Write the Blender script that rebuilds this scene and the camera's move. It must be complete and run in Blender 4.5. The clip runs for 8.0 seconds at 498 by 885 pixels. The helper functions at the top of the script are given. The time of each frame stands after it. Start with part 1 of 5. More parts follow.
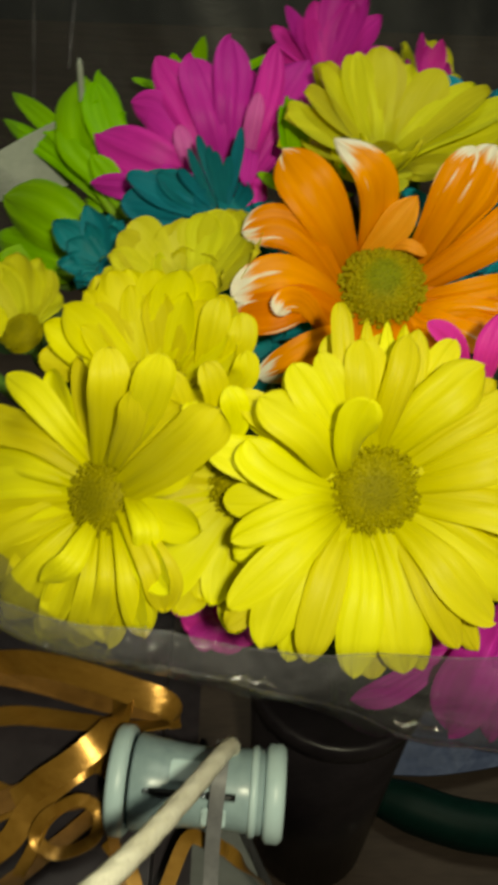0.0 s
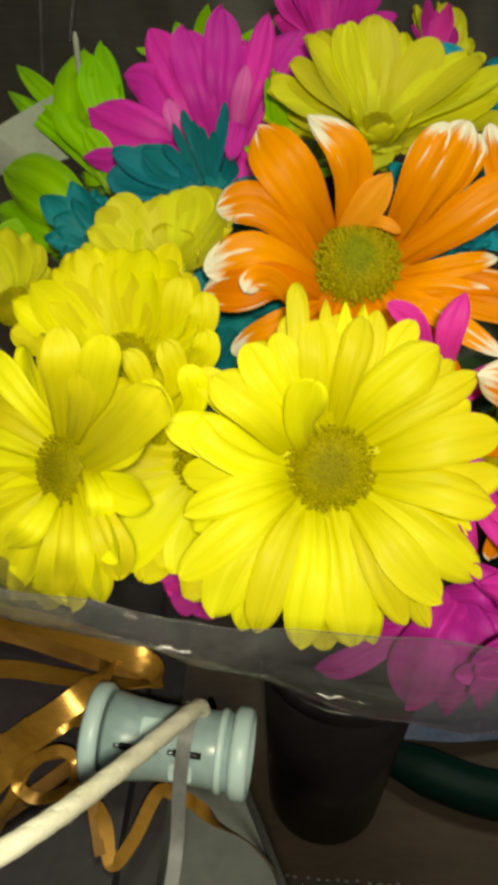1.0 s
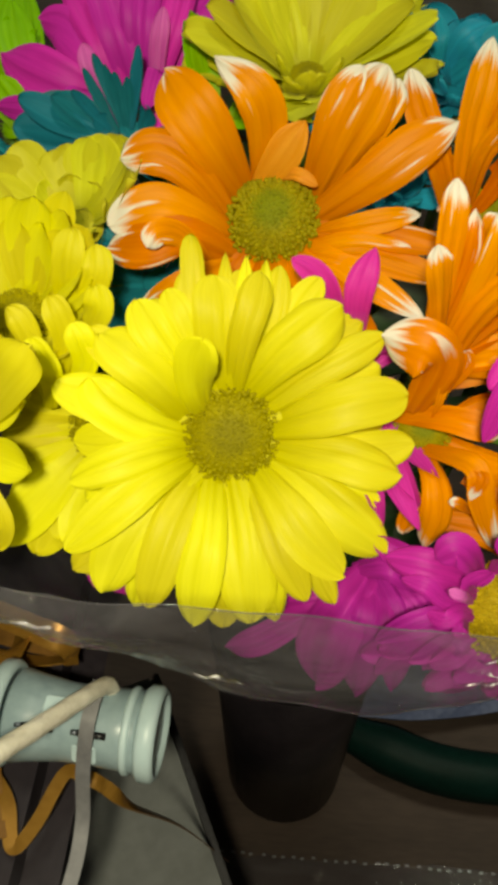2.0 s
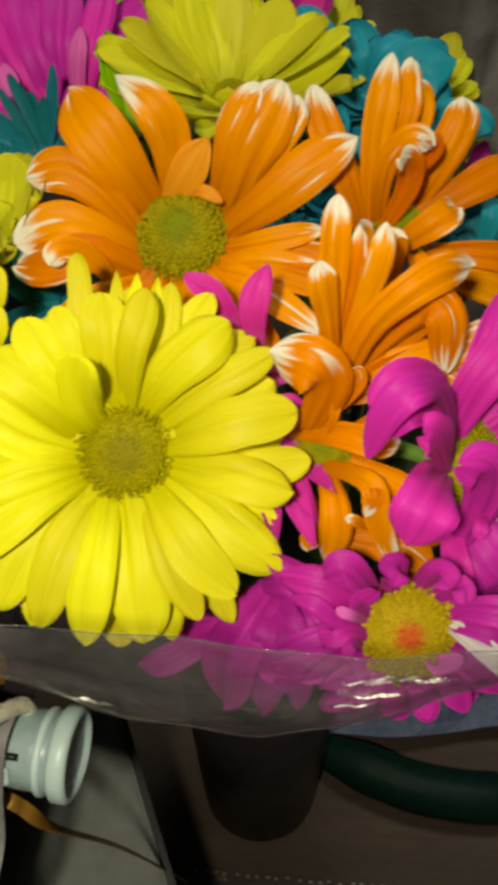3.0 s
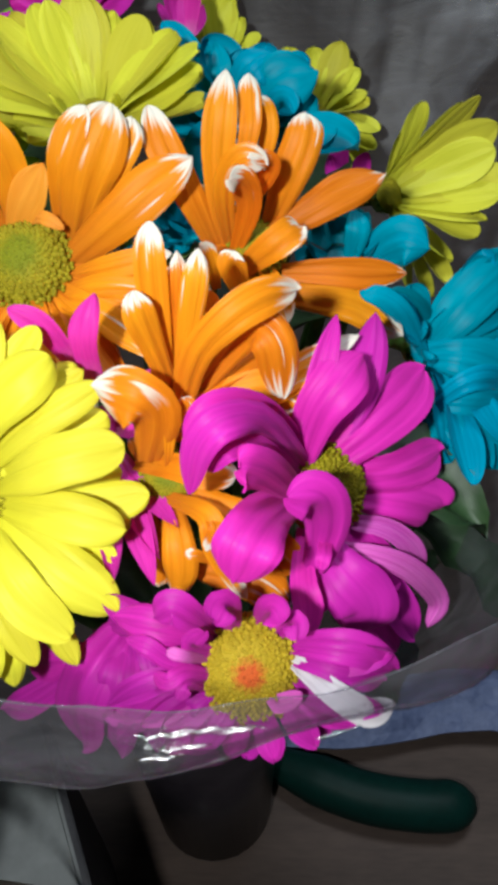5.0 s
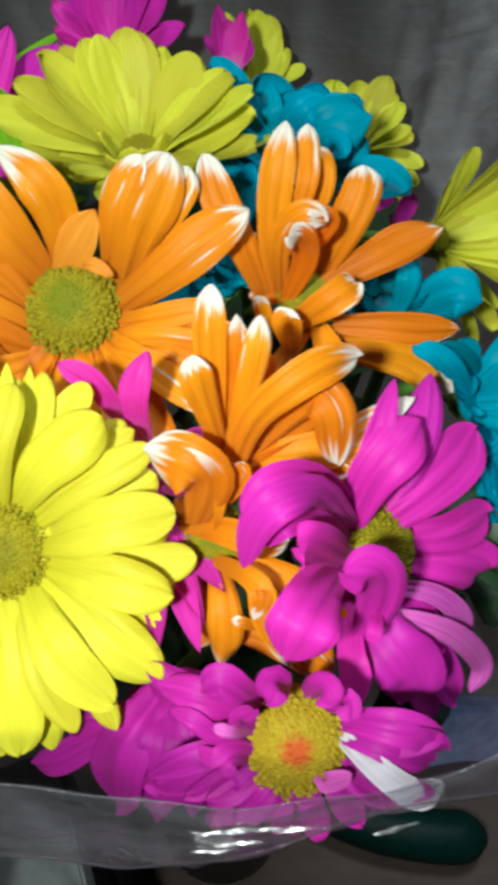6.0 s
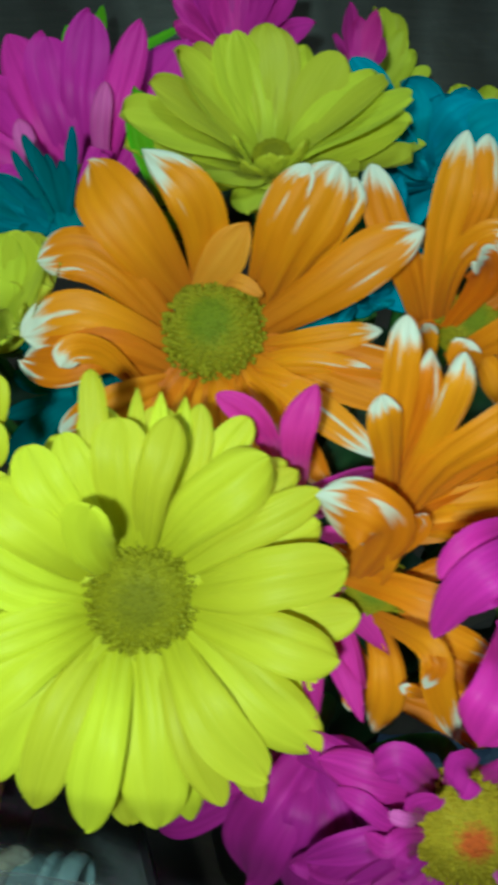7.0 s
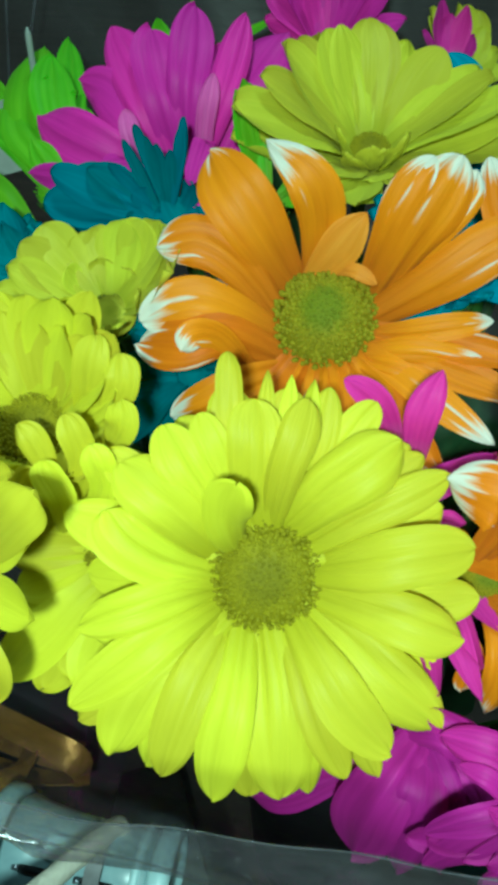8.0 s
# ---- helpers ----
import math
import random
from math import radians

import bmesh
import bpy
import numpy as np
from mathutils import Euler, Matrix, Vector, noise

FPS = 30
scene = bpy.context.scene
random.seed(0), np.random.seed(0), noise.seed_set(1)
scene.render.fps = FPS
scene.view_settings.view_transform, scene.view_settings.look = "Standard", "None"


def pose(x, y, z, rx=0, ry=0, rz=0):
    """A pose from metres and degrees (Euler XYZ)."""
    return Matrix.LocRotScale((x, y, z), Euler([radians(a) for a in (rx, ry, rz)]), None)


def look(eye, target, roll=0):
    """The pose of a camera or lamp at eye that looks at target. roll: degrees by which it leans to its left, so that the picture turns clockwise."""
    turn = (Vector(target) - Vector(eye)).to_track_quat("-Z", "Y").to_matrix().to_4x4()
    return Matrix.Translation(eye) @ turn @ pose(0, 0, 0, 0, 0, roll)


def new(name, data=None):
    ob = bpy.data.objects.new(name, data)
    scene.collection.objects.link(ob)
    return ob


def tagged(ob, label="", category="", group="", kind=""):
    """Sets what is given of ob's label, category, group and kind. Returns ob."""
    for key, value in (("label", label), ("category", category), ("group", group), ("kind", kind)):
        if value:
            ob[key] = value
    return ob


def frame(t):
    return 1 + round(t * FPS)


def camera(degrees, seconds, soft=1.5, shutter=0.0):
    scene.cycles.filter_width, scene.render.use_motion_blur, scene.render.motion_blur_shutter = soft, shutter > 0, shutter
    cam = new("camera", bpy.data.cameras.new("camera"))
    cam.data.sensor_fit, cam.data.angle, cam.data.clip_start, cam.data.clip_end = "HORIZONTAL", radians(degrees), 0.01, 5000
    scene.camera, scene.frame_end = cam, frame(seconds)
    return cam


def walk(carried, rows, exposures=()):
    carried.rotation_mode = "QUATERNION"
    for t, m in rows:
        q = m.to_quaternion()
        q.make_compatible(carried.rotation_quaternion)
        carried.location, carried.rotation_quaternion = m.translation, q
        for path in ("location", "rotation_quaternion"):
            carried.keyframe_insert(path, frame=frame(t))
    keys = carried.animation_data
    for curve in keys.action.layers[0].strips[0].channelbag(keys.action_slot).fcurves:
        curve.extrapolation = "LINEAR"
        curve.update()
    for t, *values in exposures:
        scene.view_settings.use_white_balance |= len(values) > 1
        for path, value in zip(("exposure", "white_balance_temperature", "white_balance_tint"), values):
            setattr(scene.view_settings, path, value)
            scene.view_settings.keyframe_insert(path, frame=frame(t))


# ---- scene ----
cam = camera(34.4, 8.0, soft=4.8, shutter=0.4)
PATH = [
    (0, (-0.002, 0.003, 0.537), (0.029, 1.463, -0.828), 2.4),
    (0.3, (0.011, -0.004, 0.54), (-0.14, 1.437, -0.838), -0.9),
    (0.5, (0.015, -0.002, 0.553), (-0.136, 1.432, -0.832), -1.8),
    (1, (0.02, 0.003, 0.543), (-0.095, 1.389, -0.894), -0.6),
    (1.5, (0.025, 0.007, 0.536), (-0.065, 1.357, -0.936), 0.6),
    (1.7, (0.032, 0.008, 0.533), (-0.053, 1.356, -0.942), 0.7),
    (2.8, (0.055, 0.014, 0.535), (-0.07, 1.375, -0.925), -0.5),
    (3, (0.063, 0.013, 0.533), (-0.058, 1.384, -0.918), -0.7),
    (3.5, (0.073, 0.014, 0.535), (-0.046, 1.396, -0.906), -1.4),
    (3.8, (0.076, 0.017, 0.534), (-0.032, 1.391, -0.916), -1.5),
    (4, (0.08, 0.017, 0.533), (-0.021, 1.404, -0.905), -1.6),
    (4.5, (0.097, 0.019, 0.532), (-0.002, 1.399, -0.913), -2.3),
    (4.7, (0.095, 0.02, 0.531), (0.003, 1.399, -0.914), -2.3),
    (5.8, (0.088, 0.032, 0.539), (-0.022, 1.415, -0.901), -1.1),
    (6, (0.083, 0.034, 0.538), (-0.021, 1.415, -0.906), -0.6),
    (6.2, (0.076, 0.037, 0.534), (-0.037, 1.43, -0.897), -0.5),
    (6.5, (0.069, 0.041, 0.535), (-0.073, 1.416, -0.911), -0.6),
    (7, (0.056, 0.048, 0.532), (-0.111, 1.422, -0.912), -0.4),
    (7.5, (0.035, 0.044, 0.533), (-0.106, 1.417, -0.914), 1.8),
    (8, (0.037, 0.041, 0.533), (-0.163, 1.406, -0.915), -0.3),
]
walk(cam, [(t, look(eye, target, roll)) for t, eye, target, roll in PATH], exposures=[(0.0, -0.62, 9200, -10), (1.0, -0.33, 9100, -8), (1.7, -0.38, 9000, -3), (3.0, -0.44, 9000, -2), (3.5, -0.34, 8300, -8), (4.0, -0.14, 6800, 0), (4.5, 0.1, 6100, 6), (6.0, 0.08, 6000, -2), (6.5, -0.35, 5600, -25), (7.0, -0.64, 5200, -39), (7.5, -0.74, 5150, -43), (8.0, -0.33, 5050, -42)])

# ---- light: the phone's own lamp beside the lens, and a dim dark room ----
world = bpy.data.worlds.new("dim_room")
world.use_nodes = True
world.node_tree.nodes["Background"].inputs["Color"].default_value = (0.75, 0.85, 1.0, 1)
world.node_tree.nodes["Background"].inputs["Strength"].default_value = 0.045
scene.world = world
flash = bpy.data.lights.new("phone_lamp", "POINT")
flash.energy, flash.shadow_soft_size, flash.color = 4.2, 0.010, (1.0, 0.98, 0.94)
new("phone_lamp", flash).matrix_world = pose(0.032, -0.045, 0.605)
# unseen area lamp, added overhead to lift the dark gaps between the flowers
room = bpy.data.lights.new("ambient_fill", "AREA")
room.energy, room.size, room.color = 21.0, 0.5, (0.9, 0.95, 1.0)
new("ambient_fill", room).matrix_world = pose(0.3, 0.5, 2.45)

# ---- materials ----


def nodes_of(name):
    m = bpy.data.materials.new(name)
    m.use_nodes = True
    nt = m.node_tree
    nt.nodes.clear()
    out = nt.nodes.new("ShaderNodeOutputMaterial")
    return m, nt, out


def node(nt, kind, **inputs):
    n = nt.nodes.new(kind)
    for k, v in inputs.items():
        n.inputs[k.replace("_", " ")].default_value = v
    return n


def ramp(nt, source, stops):
    r = nt.nodes.new("ShaderNodeValToRGB")
    e = r.color_ramp.elements
    while len(e) < len(stops):
        e.new(0.5)
    for el, (p, c) in zip(e, stops):
        el.position, el.color = p, (*c, 1)
    nt.links.new(source, r.inputs["Fac"])
    return r.outputs["Color"]


def mixed(nt, fac, a, b, blend="MIX"):
    m = nt.nodes.new("ShaderNodeMix")
    m.data_type, m.blend_type = "RGBA", blend
    for key, v in ((0, fac), (6, a), (7, b)):
        if isinstance(v, (tuple, list)):
            m.inputs[key].default_value = (*v, 1)
        elif isinstance(v, float):
            m.inputs[key].default_value = v
        else:
            nt.links.new(v, m.inputs[key])
    return m.outputs[2]


def maths(nt, op, a, b=0.0):
    m = nt.nodes.new("ShaderNodeMath")
    m.operation = op
    for i, v in enumerate((a, b)):
        if isinstance(v, (int, float)):
            m.inputs[i].default_value = v
        else:
            nt.links.new(v, m.inputs[i])
    return m.outputs[0]


def petal_material(name, base, deep, base_root=None, white_tip=False, sheer=0.22, rough=0.48):
    """Dyed petal: fine lengthwise veins, blotches of weaker dye, paler or white tips."""
    m, nt, out = nodes_of(name)
    uv = node(nt, "ShaderNodeUVMap")
    info = nt.nodes.new("ShaderNodeObjectInfo")
    sep = nt.nodes.new("ShaderNodeSeparateXYZ")
    nt.links.new(uv.outputs[0], sep.inputs[0])
    across, along = sep.outputs[0], sep.outputs[1]
    shift = nt.nodes.new("ShaderNodeCombineXYZ")
    nt.links.new(maths(nt, "MULTIPLY", across, 7.0), shift.inputs[0])
    nt.links.new(maths(nt, "MULTIPLY", along, 1.1), shift.inputs[1])
    nt.links.new(maths(nt, "MULTIPLY", info.outputs["Random"], 40.0), shift.inputs[2])
    vein = node(nt, "ShaderNodeTexNoise", Scale=1.3, Detail=3.0, Roughness=0.5)
    nt.links.new(shift.outputs[0], vein.inputs["Vector"])
    geo = nt.nodes.new("ShaderNodeNewGeometry")
    blot = node(nt, "ShaderNodeTexNoise", Scale=110.0, Detail=3.0)
    nt.links.new(geo.outputs["Position"], blot.inputs["Vector"])
    col = mixed(nt, ramp(nt, vein.outputs["Fac"], [(0.25, (0, 0, 0)), (0.8, (1, 1, 1))]), deep, base)
    col = mixed(nt, ramp(nt, blot.outputs["Fac"], [(0.35, (0.0,) * 3), (0.75, (0.35,) * 3)]), col, base)
    hue = node(nt, "ShaderNodeHueSaturation")
    nt.links.new(maths(nt, "ADD", maths(nt, "MULTIPLY", info.outputs["Random"], 0.26), 0.84), hue.inputs["Value"])
    nt.links.new(maths(nt, "ADD", maths(nt, "MULTIPLY", info.outputs["Random"], 0.02), 0.49), hue.inputs["Hue"])
    nt.links.new(col, hue.inputs["Color"])
    col = hue.outputs["Color"]
    if base_root:
        col = mixed(nt, ramp(nt, along, [(0.02, (1, 1, 1)), (0.3, (0, 0, 0))]), col, base_root)
    if white_tip:
        edge = maths(nt, "ABSOLUTE", maths(nt, "SUBTRACT", across, 0.5))
        reach = maths(nt, "ADD", along, maths(nt, "MULTIPLY", edge, 0.16))
        reach = maths(nt, "ADD", reach, maths(nt, "MULTIPLY", maths(nt, "SUBTRACT", vein.outputs["Fac"], 0.5), 0.55))
        lines = nt.nodes.new("ShaderNodeCombineXYZ")
        nt.links.new(maths(nt, "MULTIPLY", across, 4.0), lines.inputs[0])
        nt.links.new(maths(nt, "MULTIPLY", along, 0.7), lines.inputs[1])
        nt.links.new(maths(nt, "MULTIPLY", info.outputs["Random"], 71.0), lines.inputs[2])
        bare = node(nt, "ShaderNodeTexNoise", Scale=1.5, Detail=1.0)
        nt.links.new(lines.outputs[0], bare.inputs["Vector"])
        streak = mixed(nt, 1.0, ramp(nt, bare.outputs["Fac"], [(0.67, (0, 0, 0)), (0.71, (0.85,) * 3)]), ramp(nt, along, [(0.42, (0, 0, 0)), (0.6, (1, 1, 1))]), "MULTIPLY")
        col = mixed(nt, streak, col, (0.8, 0.74, 0.62))
        reach = maths(nt, "ADD", reach, maths(nt, "MULTIPLY", maths(nt, "SUBTRACT", info.outputs["Random"], 0.55), 0.2))
        col = mixed(nt, ramp(nt, reach, [(0.9, (0, 0, 0)), (1.05, (1, 1, 1))]), col, (0.8, 0.76, 0.66))
    bsdf = node(nt, "ShaderNodeBsdfPrincipled", Roughness=rough)
    bsdf.inputs["Specular IOR Level"].default_value = 0.16
    bsdf.inputs["Sheen Weight"].default_value = 0.02
    nt.links.new(col, bsdf.inputs["Base Color"])
    bump = node(nt, "ShaderNodeBump", Strength=0.7, Distance=0.0004)
    nt.links.new(vein.outputs["Fac"], bump.inputs["Height"])
    nt.links.new(bump.outputs[0], bsdf.inputs["Normal"])
    thin = nt.nodes.new("ShaderNodeBsdfTranslucent")
    nt.links.new(col, thin.inputs["Color"])
    both = node(nt, "ShaderNodeMixShader", Fac=sheer)
    nt.links.new(bsdf.outputs[0], both.inputs[1])
    nt.links.new(thin.outputs[0], both.inputs[2])
    nt.links.new(both.outputs[0], out.inputs["Surface"])
    return m


def rough_material(name, dark, light, scale, rough=0.6, bump=0.3, depth=0.001, metal=0.0, stretch=(1, 1, 1), spec=0.4, fine=None):
    """A mottled surface: two noises, a broad one and a fine one, and relief."""
    m, nt, out = nodes_of(name)
    geo = nt.nodes.new("ShaderNodeTexCoord")
    mp = nt.nodes.new("ShaderNodeMapping")
    mp.inputs["Scale"].default_value = stretch
    nt.links.new(geo.outputs["Object"], mp.inputs["Vector"])
    big = node(nt, "ShaderNodeTexNoise", Scale=scale, Detail=4.0)
    small = node(nt, "ShaderNodeTexNoise", Scale=fine or scale * 9, Detail=3.0)
    nt.links.new(mp.outputs[0], big.inputs["Vector"])
    nt.links.new(mp.outputs[0], small.inputs["Vector"])
    both = maths(nt, "ADD", maths(nt, "MULTIPLY", big.outputs["Fac"], 0.65), maths(nt, "MULTIPLY", small.outputs["Fac"], 0.35))
    col = ramp(nt, both, [(0.34, dark), (0.66, light)])
    bsdf = node(nt, "ShaderNodeBsdfPrincipled", Roughness=rough, Metallic=metal)
    bsdf.inputs["Specular IOR Level"].default_value = spec
    nt.links.new(col, bsdf.inputs["Base Color"])
    bp = node(nt, "ShaderNodeBump", Strength=bump, Distance=depth)
    nt.links.new(both, bp.inputs["Height"])
    nt.links.new(bp.outputs[0], bsdf.inputs["Normal"])
    nt.links.new(bsdf.outputs[0], out.inputs["Surface"])
    return m


def disc_material(name, core, rim, inner=0.3, outer=0.55):
    m, nt, out = nodes_of(name)
    uv = node(nt, "ShaderNodeUVMap")
    sep = nt.nodes.new("ShaderNodeSeparateXYZ")
    nt.links.new(uv.outputs[0], sep.inputs[0])
    geo = nt.nodes.new("ShaderNodeNewGeometry")
    speck = node(nt, "ShaderNodeTexNoise", Scale=900.0, Detail=2.0)
    nt.links.new(geo.outputs["Position"], speck.inputs["Vector"])
    at = maths(nt, "ADD", sep.outputs[1], maths(nt, "MULTIPLY", maths(nt, "SUBTRACT", speck.outputs["Fac"], 0.5), 0.35))
    col = ramp(nt, at, [(inner, core), (outer, rim)])
    hue = node(nt, "ShaderNodeHueSaturation")
    nt.links.new(maths(nt, "ADD", maths(nt, "MULTIPLY", geo.outputs["Random Per Island"], 0.3), 0.82), hue.inputs["Value"])
    nt.links.new(col, hue.inputs["Color"])
    bsdf = node(nt, "ShaderNodeBsdfPrincipled", Roughness=0.7)
    bsdf.inputs["Specular IOR Level"].default_value = 0.2
    nt.links.new(hue.outputs[0], bsdf.inputs["Base Color"])
    nt.links.new(bsdf.outputs[0], out.inputs["Surface"])
    return m


def film_material(name, haze, tint, fade=None, clarity=(0.95, 0.95, 0.96), gleam=0.12, crease=0.002, shine=0.035):
    """Clear florist's film: see-through, glossy by Fresnel, a little milky, with fine wrinkles."""
    m, nt, out = nodes_of(name)
    geo = nt.nodes.new("ShaderNodeNewGeometry")
    mp = nt.nodes.new("ShaderNodeMapping")
    mp.inputs["Scale"].default_value = (1.0, 2.5, 2.5)
    nt.links.new(geo.outputs["Position"], mp.inputs["Vector"])
    wr = node(nt, "ShaderNodeTexNoise", Scale=38.0, Detail=5.0, Roughness=0.62, Distortion=1.2)
    nt.links.new(mp.outputs[0], wr.inputs["Vector"])
    bump = node(nt, "ShaderNodeBump", Strength=0.5, Distance=crease)
    nt.links.new(wr.outputs["Fac"], bump.inputs["Height"])
    lw = node(nt, "ShaderNodeLayerWeight", Blend=0.5)
    nt.links.new(bump.outputs[0], lw.inputs["Normal"])
    sheen = maths(nt, "ADD", maths(nt, "MULTIPLY", maths(nt, "POWER", lw.outputs["Facing"], 4.0), 0.45), shine)
    gloss = node(nt, "ShaderNodeBsdfGlossy", Roughness=gleam)
    nt.links.new(bump.outputs[0], gloss.inputs["Normal"])
    clear = nt.nodes.new("ShaderNodeBsdfTransparent")
    clear.inputs["Color"].default_value = (*clarity, 1)
    milk = nt.nodes.new("ShaderNodeBsdfDiffuse")
    milk.inputs["Color"].default_value = (*tint, 1)
    a = node(nt, "ShaderNodeMixShader")
    cloud = ramp(nt, wr.outputs["Fac"], [(0.35, (haze * 0.6,) * 3), (0.75, (haze * 1.7,) * 3)])
    if fade:
        sep = nt.nodes.new("ShaderNodeSeparateXYZ")
        nt.links.new(geo.outputs["Position"], sep.inputs[0])
        broad = node(nt, "ShaderNodeTexNoise", Scale=22.0, Detail=4.0, Distortion=0.8)
        nt.links.new(geo.outputs["Position"], broad.inputs["Vector"])
        folds = ramp(nt, broad.outputs["Fac"], [(0.38, (0.05,) * 3), (0.7, (1, 1, 1))])
        cloud = mixed(nt, 1.0, mixed(nt, 1.0, cloud, folds, "MULTIPLY"), ramp(nt, sep.outputs[0], [(fade[0], (0.05,) * 3), (fade[1], (1, 1, 1))]), "MULTIPLY")
    nt.links.new(cloud, a.inputs[0])
    nt.links.new(clear.outputs[0], a.inputs[1])
    nt.links.new(milk.outputs[0], a.inputs[2])
    b = nt.nodes.new("ShaderNodeMixShader")
    nt.links.new(sheen, b.inputs[0])
    nt.links.new(a.outputs[0], b.inputs[1])
    nt.links.new(gloss.outputs[0], b.inputs[2])
    nt.links.new(b.outputs[0], out.inputs["Surface"])
    return m


YELLOW = petal_material("yellow_petal", (0.77, 0.72, 0.045), (0.69, 0.64, 0.03), (0.56, 0.51, 0.018))
PALE_YELLOW = petal_material("lemon_petal", (0.72, 0.70, 0.06), (0.63, 0.61, 0.04), (0.48, 0.48, 0.03))
ORANGE = petal_material("orange_petal", (0.86, 0.295, 0.007), (0.68, 0.185, 0.004), (0.6, 0.17, 0.01), white_tip=True)
DEEP_ORANGE = petal_material("deep_orange_petal", (0.80, 0.17, 0.004), (0.6, 0.10, 0.003), None, white_tip=True)
PALE_ORANGE = petal_material("pale_orange_petal", (0.84, 0.34, 0.04), (0.74, 0.24, 0.015), None)
MAGENTA = petal_material("magenta_petal", (0.72, 0.03, 0.48), (0.50, 0.016, 0.33), None)
PURPLE = petal_material("purple_pink_petal", (0.55, 0.022, 0.39), (0.36, 0.011, 0.25), None)
PALE_MAGENTA = petal_material("pale_magenta_petal", (0.72, 0.16, 0.55), (0.5, 0.04, 0.36), None)
PINK = petal_material("pink_petal", (0.70, 0.04, 0.44), (0.55, 0.02, 0.32), (0.66, 0.15, 0.45))
TEAL = petal_material("teal_petal", (0.002, 0.20, 0.26), (0.001, 0.12, 0.165), None)
SEA = petal_material("sea_teal_petal", (0.002, 0.24, 0.30), (0.001, 0.15, 0.2), None)
AZURE = petal_material("azure_petal", (0.001, 0.35, 0.50), (0.001, 0.22, 0.33), None)
LIME = petal_material("lime_petal", (0.28, 0.58, 0.02), (0.16, 0.40, 0.01), (0.3, 0.5, 0.05))
BLEACHED = petal_material("bleached_petal", (0.75, 0.72, 0.72), (0.6, 0.55, 0.58), None)
DISC = disc_material("olive_disc", (0.2, 0.175, 0.004), (0.27, 0.235, 0.006))
DISC_GREEN = disc_material("green_disc", (0.175, 0.19, 0.006), (0.28, 0.235, 0.008))
DISC_RED = disc_material("red_hearted_disc", (0.42, 0.075, 0.012), (0.36, 0.26, 0.012), 0.16, 0.36)
STEM = rough_material("stem_green", (0.05, 0.13, 0.02), (0.12, 0.24, 0.04), 60.0, 0.55)
SEPAL = rough_material("sepal_green", (0.09, 0.2, 0.03), (0.2, 0.34, 0.07), 90.0, 0.6)
LEAF = rough_material("leaf_green", (0.008, 0.026, 0.008), (0.026, 0.06, 0.018), 40.0, 0.5, spec=0.4)
FILM = film_material("clear_film", 0.045, (0.8, 0.78, 0.86), clarity=(0.72, 0.71, 0.74), gleam=0.07, crease=0.007)
FILM_GLINT = film_material("glint_film", 0.0, (0.8, 0.78, 0.86), clarity=(0.97, 0.97, 0.97), gleam=0.22, shine=0.16)
FILM_BACK = film_material("crinkled_film", 0.2, (0.75, 0.78, 0.85), (0.09, 0.17), gleam=0.5, crease=0.0006)

# ---- mesh helpers ----


def mesh_from(name, verts, faces, uvs=None, smooth=True):
    me = bpy.data.meshes.new(name)
    me.from_pydata(verts, [], faces)
    if uvs:
        layer = me.uv_layers.new(name="UVMap")
        for lp in me.loops:
            layer.data[lp.index].uv = uvs[lp.vertex_index]
    for p in me.polygons:
        p.use_smooth = smooth
    return me


def part(name, data, material, parent, label=""):
    """Links a bmesh or mesh as one object under a thing or a part."""
    if isinstance(data, bmesh.types.BMesh):
        me = bpy.data.meshes.new(name)
        data.to_mesh(me)
        data.free()
        data = me
    if material:
        data.materials.clear()
        data.materials.append(material)
    ob = new(name, data)
    ob.parent = parent
    if label:
        ob["label"] = label
    return ob


def empty(name, m, label, category, group="", kind=""):
    ob = new(name)
    ob.empty_display_size = 0.01
    ob.matrix_world = m
    return tagged(ob, label, category, group, kind)


def tube_mesh(name, points, radii, sides=8, cap=True):
    """A tube through points, by parallel transport."""
    pts = [Vector(p) for p in points]
    n = len(pts)
    verts, faces, uvs = [], [], []
    side = None
    for i, p in enumerate(pts):
        d = (pts[min(i + 1, n - 1)] - pts[max(i - 1, 0)]).normalized()
        if side is None:
            side = d.orthogonal().normalized()
        side = (side - d * side.dot(d)).normalized()
        up = d.cross(side)
        r = radii[i] if isinstance(radii, (list, tuple)) else radii
        for k in range(sides):
            a = 2 * math.pi * k / sides
            verts.append(p + side * (r * math.cos(a)) + up * (r * math.sin(a)))
            uvs.append((k / sides, i / (n - 1)))
    for i in range(n - 1):
        for k in range(sides):
            a, b = i * sides + k, i * sides + (k + 1) % sides
            faces.append((a, b, b + sides, a + sides))
    if cap:
        faces.append(tuple(range(sides))[::-1])
        faces.append(tuple(range((n - 1) * sides, n * sides)))
    return mesh_from(name, verts, faces, uvs)


def smooth_line(points, steps=8):
    """A Catmull-Rom line through points."""
    p = [Vector(q) for q in points]
    p = [p[0] * 2 - p[1]] + p + [p[-1] * 2 - p[-2]]
    out = []
    for i in range(1, len(p) - 2):
        for k in range(steps):
            t = k / steps
            a, b, c, d = p[i - 1], p[i], p[i + 1], p[i + 2]
            out.append(0.5 * ((2 * b) + (c - a) * t + (2 * a - 5 * b + 4 * c - d) * t * t + (3 * b - a - 3 * c + d) * t ** 3))
    out.append(p[-2])
    return out


